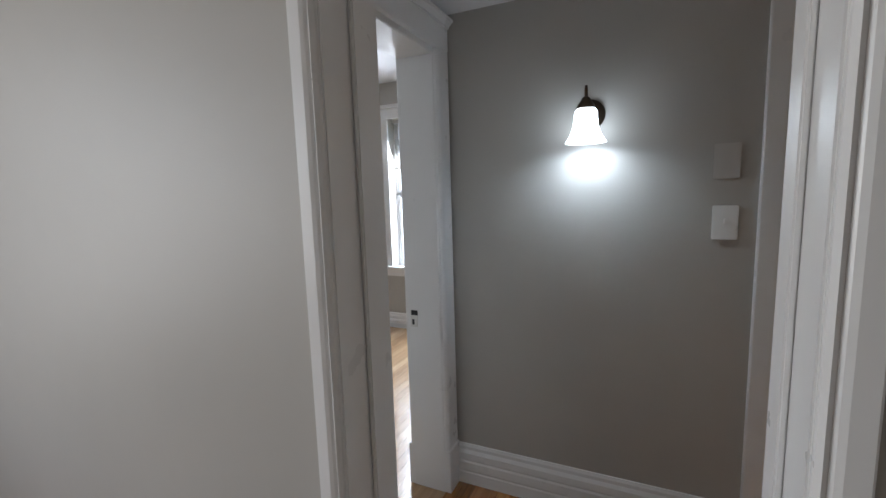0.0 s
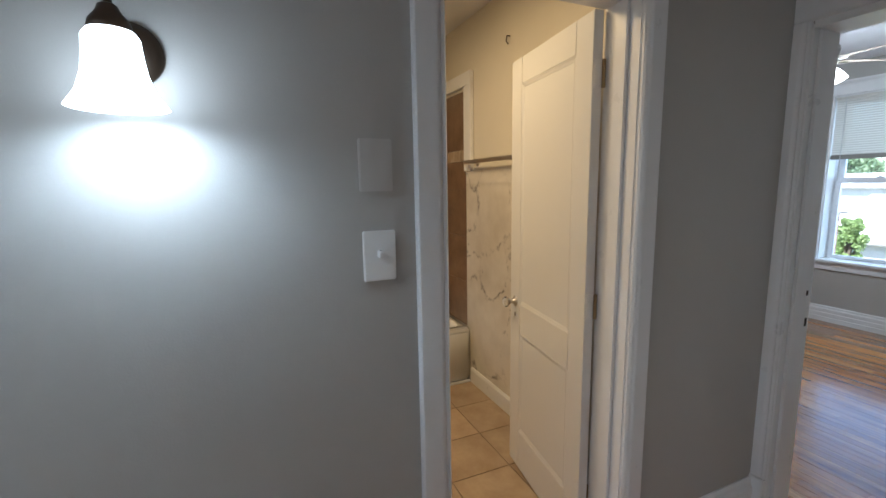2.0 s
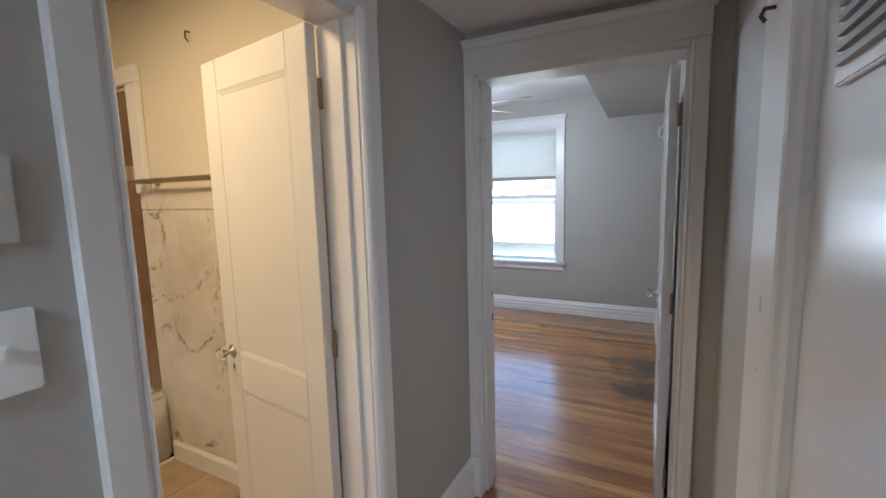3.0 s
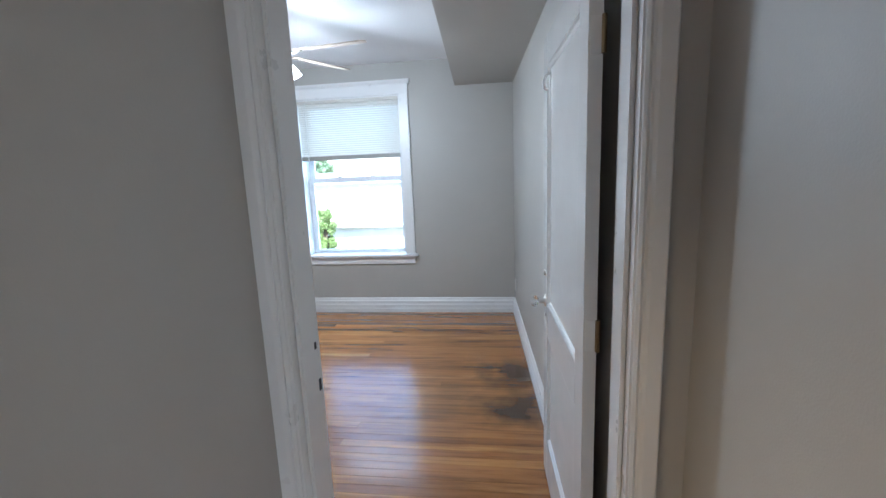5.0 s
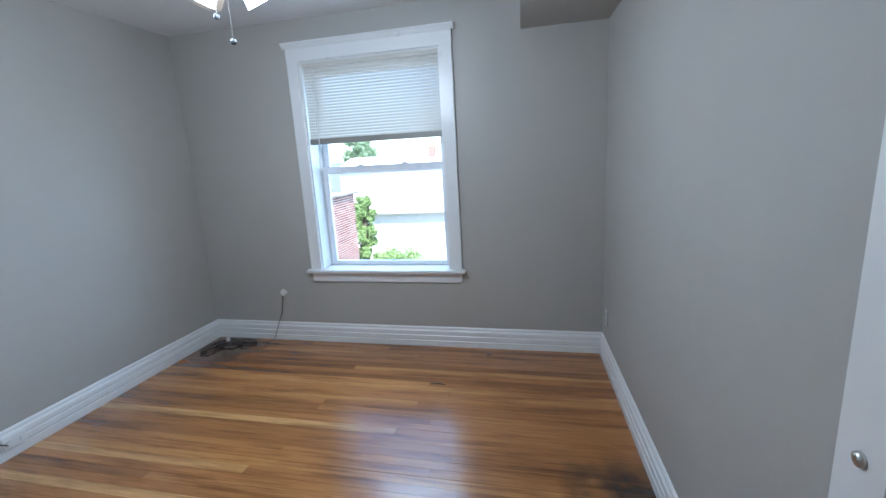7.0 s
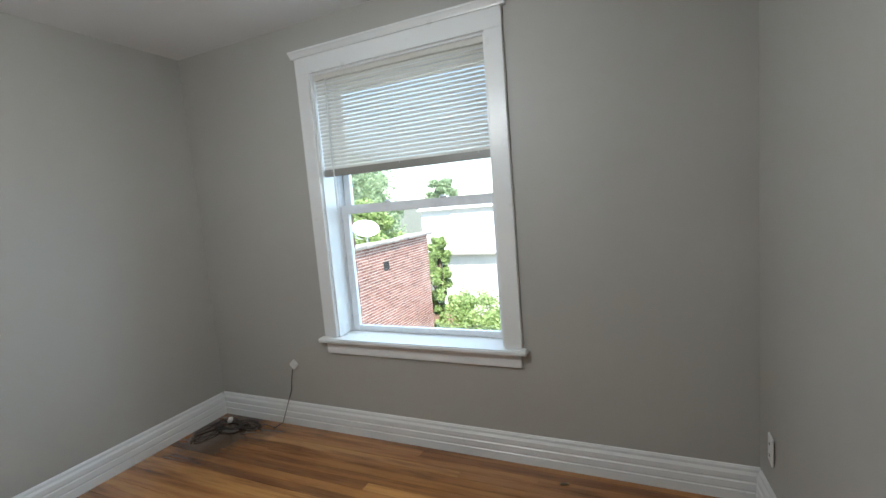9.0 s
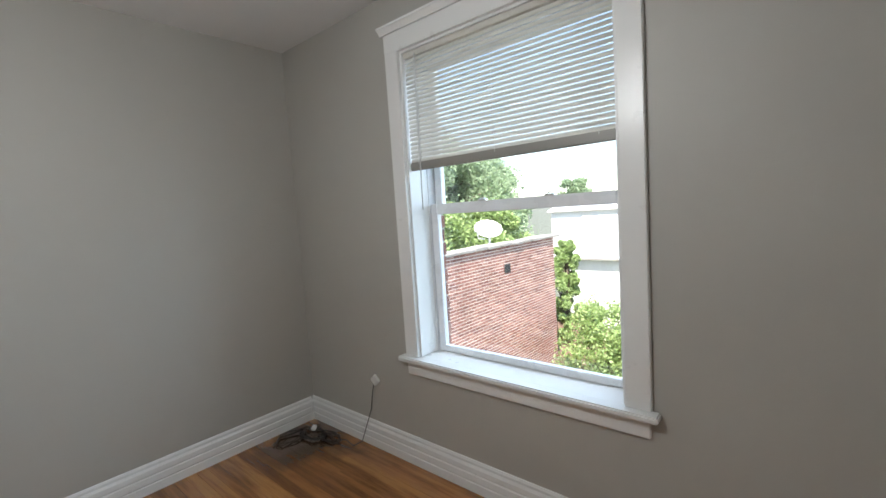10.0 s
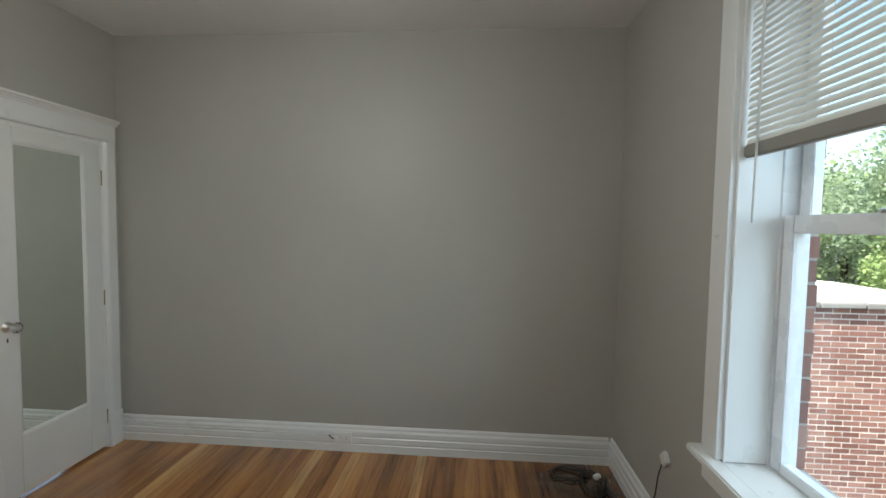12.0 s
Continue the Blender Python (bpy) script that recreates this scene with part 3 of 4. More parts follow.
# ---- doors ----
def panel_door(name, width, height, label, mid=0.86, thick=0.036, mirror=False, knobs=(1, -1), rec=0.33):
    """A panelled door leaf: hinge edge at x = 0, opening edge at x = width, in the plane y = 0 .. thick."""
    d = thing(name, label=label, category="door")
    st = 0.105
    h = thick
    if mirror:
        rails = [(0.0, 0.30), (height - 0.075, height)]
    else:
        rails = [(0.0, 0.2), (mid - 0.15, mid - 0.005), (height - 0.115, height)]
    for x0, x1 in ((0, st), (width - st, width)):
        part("stile", box(x0, x1, 0, h, 0, height, 0.002), DOORP, d)
    for z0, z1 in rails:
        part("rail", box(st + 0.0005, width - st - 0.0005, 0, h, z0, z1, 0.002), DOORP, d)
    mould = [(0, 0), (0.012, 0), (0.0125, 0.004), (0.008, 0.007), (0.006, 0.012), (0.003, 0.016), (0, 0.018)]
    for (a, z0), (z1, b) in zip(rails, rails[1:]):
        if mirror:
            part("mirror_glass", box(st - 0.004, width - st + 0.004, h * 0.55, h * 0.55 + 0.006, z0 - 0.004, z1 + 0.004), MIRROR, d, "tall mirror with worn edges")
            part("panel", box(st - 0.006, width - st + 0.006, h * 0.2, h * 0.5, z0 - 0.006, z1 + 0.006), DOORP, d)
        else:
            part("panel", box(st - 0.006, width - st + 0.006, h * rec, h * (1 - rec), z0 - 0.006, z1 + 0.006), DOORP, d)
        for face, sg in ((h * (1 - rec), 1), (h * rec, -1)):
            if mirror and sg < 0:
                continue
            bm = bmesh.new()
            for p, q, up in (((st, z0), (width - st, z0), (0, 0, 1)), ((st, z1), (width - st, z1), (0, 0, -1)), ((st, z0), (st, z1), (1, 0, 0)), ((width - st, z0), (width - st, z1), (-1, 0, 0))):
                add_sweep(bm, [(u * 2.7 * rec, v) for u, v in mould], (p[0], face, p[1]), (q[0], face, q[1]), (0, sg, 0), up)
            part("panel_moulding", bm, DOORP, d)
    for z in (0.18, height / 2, height - 0.2):
        k = part("hinge", lathe([(0.0065, -0.045), (0.0065, 0.045)], 10, pose(-0.008, 0 if not mirror else h, z)), BRASS, d, "worn painted butt hinge")
        part("hinge_leaf", box(-0.004, -0.001, 0.004, h - 0.004, z - 0.045, z + 0.045), TRIM, k)
    for sg in knobs:
        y = h if sg > 0 else 0
        rot = pose(width - 0.055, y, mid, -90 * sg)
        rose = part("rose", lathe([(0.0, 0.0), (0.027, 0.0), (0.026, 0.004), (0.012, 0.008), (0.011, 0.028), (0.014, 0.032), (0, 0.032)], 20, rot), METAL, d, "worn nickel rose and shank", True)
        part("knob", lathe([(0.0, 0.030), (0.016, 0.031), (0.021, 0.037), (0.027, 0.047), (0.027, 0.052), (0.022, 0.060), (0.012, 0.064), (0, 0.064)], 12, rot), CRYSTAL, rose, "faceted crystal glass knob")
        part("keyhole", box(width - 0.058, width - 0.052, y - 0.0015, y + 0.0015, mid - 0.075, mid - 0.055), BLACK, d)
    return d


bed_door = panel_door("bedroom_door", 0.785, 1.965, "open white gloss panelled door with crystal knob")
bed_door.matrix_world = pose(BX1 - 0.03, YI + 0.055, 0.012, 0, 0, 92.2)
part("cover", lathe([(0, 0), (0.013, 0), (0.012, 0.006), (0.005, 0.009), (0, 0.009)], 14, pose(0.73, 0.036, 0.99, -90)), METAL, bed_door, "small painted escutcheon", True)
part("coat_hook", tube([(0.60, 0.037, 1.80), (0.60, 0.055, 1.795), (0.60, 0.064, 1.77), (0.60, 0.06, 1.745), (0.60, 0.045, 1.74)], 0.005), TRIM, bed_door, "white painted coat hook", True)
bath_door = panel_door("bathroom_door", 0.648, 1.985, "half-open white two-panel door with glass knob", mid=0.86, rec=0.14)
bath_door.matrix_world = pose(XS - 0.142, AY1 - 0.012, 0.012, 0, 0, 171)
closet_door = panel_door("closet_door", 0.60, 1.83, "closed white closet door with a tall mirror", mirror=True, knobs=(1,))
closet_door.matrix_world = pose(CX0 + 0.005, YC - 0.034, 0.016)
util = thing("utility_door", label="closed white flush door with louvred vent grille", category="door")
part("leaf", box(XE + 0.002, XE + 0.036, GY0 + 0.006, GY1 - 0.006, 0.012, 1.975, 0.002), DOORP, util)
gr = part("vent_frame", box(XE - 0.008, XE + 0.001, GY0 + 0.08, GY1 - 0.10, 1.595, 1.85, 0.002), TRIM, util)
for i in range(14):
    z = 1.612 + i * 0.0155
    part("louvre", box(XE - 0.016, XE - 0.009, GY0 + 0.11, GY1 - 0.13, z, z + 0.008), GRILLEM, gr)
part("coat_hook", tube([(XE - 0.021, GY1 + 0.20, 1.79), (XE - 0.038, GY1 + 0.20, 1.79), (XE - 0.043, GY1 + 0.20, 1.778), (XE - 0.036, GY1 + 0.20, 1.768)], 0.004), BRONZE, util, "small dark coat hook", True)

# strike plates left on the bare jambs
for nm, bx in (("strike_plate", (BX0 + 0.0045, BX0 + 0.006, YI - 0.026, YI - 0.012, 0.85, 0.885)), ("latch_hole", (BX0 + 0.0045, BX0 + 0.0065, YI - 0.034, YI - 0.024, 0.98, 1.0))):
    tagged(part(nm, box(*bx), BLACK, bed_jamb), "worn dark strike plate")
sp_ = tagged(part("strike_plate", box(LX0 + 0.0045, LX0 + 0.006, YH - 0.15, YH - 0.115, 0.80, 0.875), METAL, front_jamb), "broken steel strike plate")
part("strike_gap", box(LX0 + 0.0062, LX0 + 0.0075, YH - 0.145, YH - 0.112, 0.855, 0.878), BLACK, sp_)
part("strike_gap", box(LX0 + 0.0062, LX0 + 0.0075, YH - 0.142, YH - 0.130, 0.81, 0.835), BLACK, sp_)

# ---- bedroom window ----
win = thing("window_1", label="white double-hung window with capped casing", category="window", kind="structure")
WL, WR = WX0, WX1
cas = [(0, 0), (0.02, 0), (0.022, 0.004), (0.022, 0.088), (0.018, 0.092), (0, 0.092)]
for e, d in ((WL, -1), (WR, 1)):
    part("side_casing", sweep(cas, (e, YW, 0.636), (e, YW, WZ1), (0, -1, 0), (d, 0, 0)), TRIM, win)
    part("reveal", box(*sorted((e, e + d * 0.012 * -1)), YW - 0.002, YW + 0.13, WZ0 + 0.02, WZ1, 0.0), TRIM, win)
part("head_casing", box(WL - 0.092, WR + 0.092, YW - 0.022, YW, WZ1 + 0.001, WZ1 + 0.095, 0.002), TRIM, win)
part("cap_moulding", sweep([(0, 0), (0.028, 0), (0.03, 0.006), (0.045, 0.024), (0.05, 0.026), (0.05, 0.036), (0, 0.036)], (WL - 0.112, YW, WZ1 + 0.096), (WR + 0.112, YW, WZ1 + 0.096), (0, -1, 0)), TRIM, win)
part("window_sill", box(WL - 0.12, WR + 0.12, YW - 0.06, YW, 0.607, 0.634, 0.006), TRIM, win, "projecting white painted stool")
part("sill_board", box(WL + 0.001, WR - 0.001, YW - 0.001, YW + 0.165, 0.610, 0.632), TRIM, win)
part("apron", box(WL - 0.085, WR + 0.085, YW - 0.02, YW, 0.53, 0.606, 0.003), TRIM, win)
part("head_reveal", box(WL + 0.012, WR - 0.012, YW - 0.002, YW + 0.13, WZ1 - 0.012, WZ1), TRIM, win)
for x0, x1 in ((WL, WL + 0.016), (WR - 0.016, WR)):
    part("window_frame", box(x0, x1, YW + 0.131, YW + 0.225, WZ0 + 0.005, WZ1, 0.002), VINYL, win)
part("window_frame", box(WL + 0.017, WR - 0.017, YW + 0.166, YW + 0.225, WZ0 - 0.01, WZ0 + 0.017, 0.002), VINYL, win)
part("window_frame", box(WL + 0.017, WR - 0.017, YW + 0.131, YW + 0.225, WZ1 - 0.03, WZ1, 0.002), VINYL, win)


def sash(name, x0, x1, y0, y1, z0, z1, side, bottom, top, parent):
    s = part(name, box(x0, x0 + side, y0, y1, z0, z1, 0.003), VINYL, parent)
    part("sash_stile", box(x1 - side, x1, y0, y1, z0, z1, 0.003), VINYL, s)
    part("sash_rail", box(x0 + side + 0.0005, x1 - side - 0.0005, y0, y1, z0, z0 + bottom, 0.003), VINYL, s)
    part("sash_rail", box(x0 + side + 0.0005, x1 - side - 0.0005, y0, y1, z1 - top, z1, 0.003), VINYL, s)
    g = part("pane", box(x0 + side - 0.004, x1 - side + 0.004, (y0 + y1) / 2 - 0.002, (y0 + y1) / 2 + 0.002, z0 + bottom - 0.004, z1 - top + 0.004), PANE, s)
    g.visible_shadow = False
    return s


MEET = 1.42
low = sash("lower_sash", WL + 0.018, WR - 0.018, YW + 0.138, YW + 0.173, WZ0 + 0.0185, MEET + 0.025, 0.045, 0.034, 0.055, win)
sash("upper_sash", WL + 0.020, WR - 0.020, YW + 0.180, YW + 0.215, MEET - 0.028, WZ1 - 0.031, 0.048, 0.045, 0.04, win)
for fx in (0.33, 0.67):
    x = WL + (WR - WL) * fx
    part("sash_lock", lathe([(0, 0), (0.026, 0), (0.026, 0.007), (0.012, 0.012), (0.012, 0.017), (0, 0.017)], 12, pose(x, YW + 0.156, MEET + 0.025)), METAL, low, "grey metal sash lock")

# ---- venetian blind, half lowered ----
blind = thing("venetian_blind", label="white mini venetian blind half lowered in the window", category="blind")
BL0, BL1, BTOP, BBOT = WL + 0.013, WR - 0.013, WZ1 - 0.013, 1.622
BY = YW + 0.02
part("head_rail", box(BL0, BL1, BY - 0.014, BY + 0.014, BTOP - 0.028, BTOP, 0.002), SLAT, blind)
part("bottom_rail", box(BL0, BL1, BY - 0.012, BY + 0.012, BBOT, BBOT + 0.042, 0.005), RAIL, blind, "stack of closed slats on the bottom rail")
me = None
n = 24
for i in range(n):
    z = BBOT + 0.052 + (BTOP - 0.04 - BBOT - 0.052) * i / (n - 1)
    if me is None:
        bm = bmesh.new()
        rows = []
        for k in range(5):
            u = (k / 4 - 0.5) * 0.025
            rows.append([bm.verts.new((x, u, 0.004 * (1 - (u / 0.0125) ** 2))) for x in (BL0 + 0.004, BL1 - 0.004)])
        for a, b in zip(rows, rows[1:]):
            bm.faces.new((a[0], a[1], b[1], b[0]))
        ob = part("slat", bm, SLAT, blind)
        me = ob.data
        for p in me.polygons:
            p.use_smooth = True
    else:
        ob = new("slat", me)
        ob.parent = blind
    ob.matrix_local = pose(0, BY, z, 62)
for fx in (0.06, 0.5, 0.94):
    x = BL0 + (BL1 - BL0) * fx
    for dy in (-0.0125, 0.0125):
        part("ladder_cord", tube([(x, BY + dy, BBOT + 0.03), (x, BY + dy, BTOP - 0.02)], 0.0010, 5), CORDM, blind)
part("tilt_wand", tube([(BL0 + 0.085, BY - 0.02, BTOP - 0.02), (BL0 + 0.083, BY - 0.024, 1.42)], 0.004, 6), CORDM, blind, "clear plastic tilt wand")

# ---- hall fittings ----
def wall_plate(name, y, z, mat, label, toggle):
    p = thing(name, label=label, category="switch" if toggle else "cover plate")
    part("plate", box(XS, XS + 0.011, y - 0.04, y + 0.04, z - 0.061, z + 0.061, 0.0025), mat, p)
    if toggle:
        part("toggle", box(XS + 0.007, XS + 0.024, y - 0.006, y + 0.006, z - 0.003, z + 0.014, 0.002, None), PLATE, p)
        for dz in (-0.03, 0.03):
            part("screw", lathe([(0, 0), (0.0035, 0), (0.003, 0.0015), (0, 0.0015)], 10, pose(XS + 0.006, y, z + dz, 0, 90)), PLATE, p)
    return p


wall_plate("light_switch", -1.003, 1.276, PLATE, "white toggle light switch on the hall wall", True)
wall_plate("cover_plate", -1.005, 1.492, PLATEG, "blank cover plate painted over in wall colour", False)

sc = thing("wall_sconce", label="lit wall sconce with bell glass shade and dark bronze arm", category="wall lamp")
SY, SZ = -1.468, 1.634
part("backplate", lathe([(0, 0), (0.058, 0), (0.058, 0.008), (0.04, 0.018), (0.014, 0.024), (0, 0.024)], 28, pose(XS, SY, SZ + 0.06, 0, 90)), BRONZE, sc, "round bronze backplate", True)
part("arm", tube([(XS + 0.02, SY, SZ + 0.06), (XS + 0.06, SY, SZ + 0.075), (XS + 0.095, SY, SZ + 0.09), (XS + 0.115, SY, SZ + 0.115), (XS + 0.12, SY, SZ + 0.14)], 0.006), BRONZE, sc, "", True)
part("finial", tube([(XS + 0.12, SY, SZ + 0.09), (XS + 0.12, SY, SZ + 0.148)], 0.005), BRONZE, sc, "", True)
part("socket_cap", lathe([(0.008, 0.108), (0.014, 0.104), (0.018, 0.094), (0.029, 0.080), (0.033, 0.064), (0, 0.064)], 24, pose(XS + 0.12, SY, SZ)), BRONZE, sc, "bronze stepped socket cap", True)
part("shade", lathe([(0.033, 0.065), (0.040, 0.055), (0.042, 0.03), (0.046, 0.0), (0.056, -0.03), (0.073, -0.055), (0.071, -0.056), (0.053, -0.03), (0.043, 0.0), (0.038, 0.03), (0.037, 0.052), (0.030, 0.063)], 32, pose(XS + 0.12, SY, SZ)), SHADE, sc, "glowing frosted white bell shade", True)
lamp("sconce_bulb", "POINT", pose(XS + 0.12, SY, SZ - 0.022), 1.05, (0.80, 0.91, 1.0), 0.035)

# ---- ceiling fan ----
fan = thing("ceiling_fan", pose(-1.55, 2.42, -0.09), "ceiling fan with pale blades and three lit glass shades", "ceiling fan")
part("canopy", lathe([(0.0, ROOM + 0.09), (0.07, ROOM + 0.09), (0.065, ROOM + 0.06), (0.03, ROOM + 0.035), (0.014, ROOM + 0.025), (0.014, ROOM - 0.085), (0.0, ROOM - 0.085)], 28), METAL, fan, "brushed nickel canopy", True)
part("motor_housing", lathe([(0, 2.442), (0.07, 2.44), (0.10, 2.42), (0.105, 2.395), (0.10, 2.36), (0.075, 2.335), (0.05, 2.325), (0, 2.325)], 32), METAL, fan, "brushed nickel motor housing", True)
part("switch_cup", lathe([(0, 2.326), (0.05, 2.325), (0.055, 2.30), (0.052, 2.255), (0.035, 2.235), (0.0, 2.235)], 28), METAL, fan, "", True)
for i in range(5):
    a = -8 + 72 * i
    arm = part("blade_bracket", tube([(0.06, 0, 2.345), (0.12, 0.018, 2.33), (0.19, 0.0, 2.333)], 0.008), METAL, fan, "", True)
    arm.matrix_local = pose(0, 0, 0, 0, 0, a)
    bm = bmesh.new()
    out = [(0.15, -0.045), (0.3, -0.058), (0.58, -0.068), (0.612, -0.060), (0.635, 0.0), (0.612, 0.060), (0.58, 0.068), (0.3, 0.058), (0.15, 0.045)]
    lo = [bm.verts.new((x, y, -0.003)) for x, y in out]
    hi = [bm.verts.new((x, y, 0.003)) for x, y in out]
    for k in range(len(out)):
        bm.faces.new((lo[k], lo[(k + 1) % len(out)], hi[(k + 1) % len(out)], hi[k]))
    bm.faces.new(lo), bm.faces.new(hi)
    bl = part("blade", bm, BLADE, fan, "pale whitewashed blade")
    bl.matrix_local = pose(0, 0, 2.338, 0, 0, a) @ pose(0, 0, 0, 11)
for i in range(3):
    a = 299 + 120 * i
    m = pose(0, 0, 2.31, 0, 0, a) @ pose(0.055, 0, 0, 0, -33) @ Matrix.Scale(1.1, 4)
    part("lamp_holder", lathe([(0, 0.02), (0.016, 0.02), (0.022, -0.02), (0.024, -0.035), (0, -0.035)], 18, m), METAL, fan, "", True)
    part("shade", lathe([(0.022, -0.03), (0.034, -0.05), (0.045, -0.085), (0.052, -0.12), (0.050, -0.12), (0.040, -0.085), (0.028, -0.05), (0.018, -0.032)], 24, m), SHADEF, fan, "glowing frosted glass tulip shade", True)
    lamp("fan_bulb", "POINT", Matrix.Translation((-1.55, 2.42, -0.09)) @ m.normalized() @ pose(0, 0, -0.17), 4.3, (0.94, 0.97, 1.0), 0.07)
for dx, dy, zb in ((0.012, -0.02, 2.035), (-0.036, -0.03, 2.125)):
    ch = part("pull_chain", tube([(dx, dy, 2.24), (dx, dy, zb + 0.01)], 0.0014, 5), METAL, fan)
    part("pull_ball", lathe([(0, -0.012), (0.008, -0.009), (0.0115, 0), (0.008, 0.009), (0, 0.012)], 14, pose(dx, dy, zb)), BLACK, ch, "black round pull", True)

# ---- bathroom ----
tub = thing("bathtub", label="white enamel bathtub in a brown tiled alcove", category="bathtub")
part("apron", box(TUB_X - 0.06, TUB_X, -1.3, BATH_Y - 0.012, 0.0, 0.4, 0.026), ENAMEL, tub, "", True)
bm = bmesh.new()
add_box(bm, TUB_X - 0.10, TUB_X - 0.02, -1.3, BATH_Y - 0.012, 0.355, 0.402, 0.015)
add_box(bm, BATH_X + 0.012, BATH_X + 0.09, -1.3, BATH_Y - 0.012, 0.355, 0.40, 0.02)
add_box(bm, BATH_X + 0.08, TUB_X - 0.09, BATH_Y - 0.11, BATH_Y - 0.013, 0.355, 0.399, 0.02)
add_box(bm, BATH_X + 0.08, TUB_X - 0.09, -1.3, -1.2, 0.355, 0.399, 0.02)
part("rim", bm, ENAMEL, tub, "", True)
bm = bmesh.new()
add_box(bm, BATH_X + 0.07, TUB_X - 0.08, -1.22, BATH_Y - 0.10, 0.05, 0.07)
add_box(bm, BATH_X + 0.06, BATH_X + 0.075, -1.22, BATH_Y - 0.10, 0.06, 0.37)
add_box(bm, TUB_X - 0.095, TUB_X - 0.08, -1.22, BATH_Y - 0.10, 0.06, 0.37)
add_box(bm, BATH_X + 0.07, TUB_X - 0.08, BATH_Y - 0.115, BATH_Y - 0.10, 0.06, 0.37)
part("basin", bm, ENAMEL, tub)
part("floor_strip", box(TUB_X, TUB_X + 0.015, -1.3, BATH_Y - 0.03, 0, 0.018, 0.003), TRIM, tub)
TRX = TUB_X + 0.03
surround = tagged(thing("tub_tile_surround"), "brown stone tub surround with mosaic border", "tile wall", kind="structure")
part("backing", box(BATH_X, TRX - 0.1, BATH_Y - 0.006, BATH_Y - 0.001, 0.40, 2.08), GROUT, surround)
part("backing", box(BATH_X + 0.001, BATH_X + 0.006, -1.3, BATH_Y - 0.007, 0.40, 2.08), GROUT, surround)
zs = [0.402, 0.735, 1.068, 1.401, 1.60, 1.68, 2.075]
for z0, z1 in zip(zs, zs[1:]):
    mo = z1 - z0 < 0.1
    step = 0.05 if mo else 0.333
    mat = MOSAIC if mo else WTILE
    y = BATH_Y - 0.012
    while y > -1.25:
        part("tile", box(BATH_X + 0.006, BATH_X + 0.012, max(-1.3, y - step + 0.003), y, z0 + 0.0015, z1 - 0.0015), mat, surround)
        y -= step
    x = BATH_X + 0.013
    while x < TRX - 0.11:
        part("tile", box(x, min(TRX - 0.102, x + step - 0.003), BATH_Y - 0.012, BATH_Y - 0.006, z0 + 0.0015, z1 - 0.0015), mat, surround)
        x += step
trimb = tagged(thing("tub_trim"), "white painted wood trim round the tub alcove", "trim", kind="structure")
part("upright", box(TRX - 0.1, TRX, BATH_Y - 0.03, BATH_Y - 0.0015, 1.53, 2.10, 0.003), TRIM, trimb)
part("top_rail", box(BATH_X + 0.013, TRX, BATH_Y - 0.03, BATH_Y - 0.0015, 2.101, 2.19, 0.003), TRIM, trimb)
part("top_rail", box(BATH_X + 0.001, BATH_X + 0.03, -1.3, BATH_Y - 0.031, 2.08, 2.17, 0.003), TRIM, trimb)
panel = tagged(thing("marble_wainscot"), "cream marble wall panels with dark veins", "wall panel", kind="structure")
part("panel", box(TRX - 0.1, XS - 0.145, BATH_Y - 0.011, BATH_Y - 0.001, 0.0, 1.438, 0.001), MARBLE, panel)
part("panel", box(TRX - 0.1, XS - 0.145, BATH_Y - 0.012, BATH_Y - 0.001, 1.441, 1.545, 0.001), MARBLE, panel)
bar = thing("towel_bar", label="brushed metal towel bar on the bathroom wall", category="towel bar")
part("rod", box(TRX - 0.02, TRX + 0.62, BATH_Y - 0.075, BATH_Y - 0.06, 1.575, 1.60, 0.002), METAL, bar)
for x in (TRX + 0.06, TRX + 0.56):
    part("bracket", lathe([(0, 0), (0.022, 0), (0.02, 0.01), (0.01, 0.02), (0.01, 0.062), (0, 0.062)], 16, pose(x, BATH_Y - 0.001, 1.585, 90)), METAL, bar, "", True)
hook = thing("wall_hook", label="small dark wire hook on the bathroom wall", category="hook")
part("hook_wire", tube([(-1.94, BATH_Y, 2.27), (-1.94, BATH_Y - 0.02, 2.27), (-1.94, BATH_Y - 0.024, 2.24), (-1.94, BATH_Y - 0.01, 2.225)], 0.004), BRONZE, hook)

# ---- front room window ----
win2 = thing("window_2", label="tall white window with half-lowered blind in the front room", category="window", kind="structure")
F0, F1 = -3.655, -2.775
for e, d in ((F0, -1), (F1, 1)):
    part("side_casing", sweep(cas, (FRONT_X, e, 0.666), (FRONT_X, e, 2.165), (1, 0, 0), (0, d, 0)), TRIM, win2)
part("head_casing", box(FRONT_X, FRONT_X + 0.022, F0 - 0.092, F1 + 0.092, 2.166, 2.265, 0.002), TRIM, win2)
part("cap_moulding", box(FRONT_X, FRONT_X + 0.05, F0 - 0.112, F1 + 0.112, 2.266, 2.30, 0.004), TRIM, win2)
part("window_sill", box(FRONT_X, FRONT_X + 0.06, F0 - 0.12, F1 + 0.12, 0.637, 0.664, 0.005), TRIM, win2)
part("apron", box(FRONT_X, FRONT_X + 0.02, F0 - 0.085, F1 + 0.085, 0.56, 0.636, 0.003), TRIM, win2)
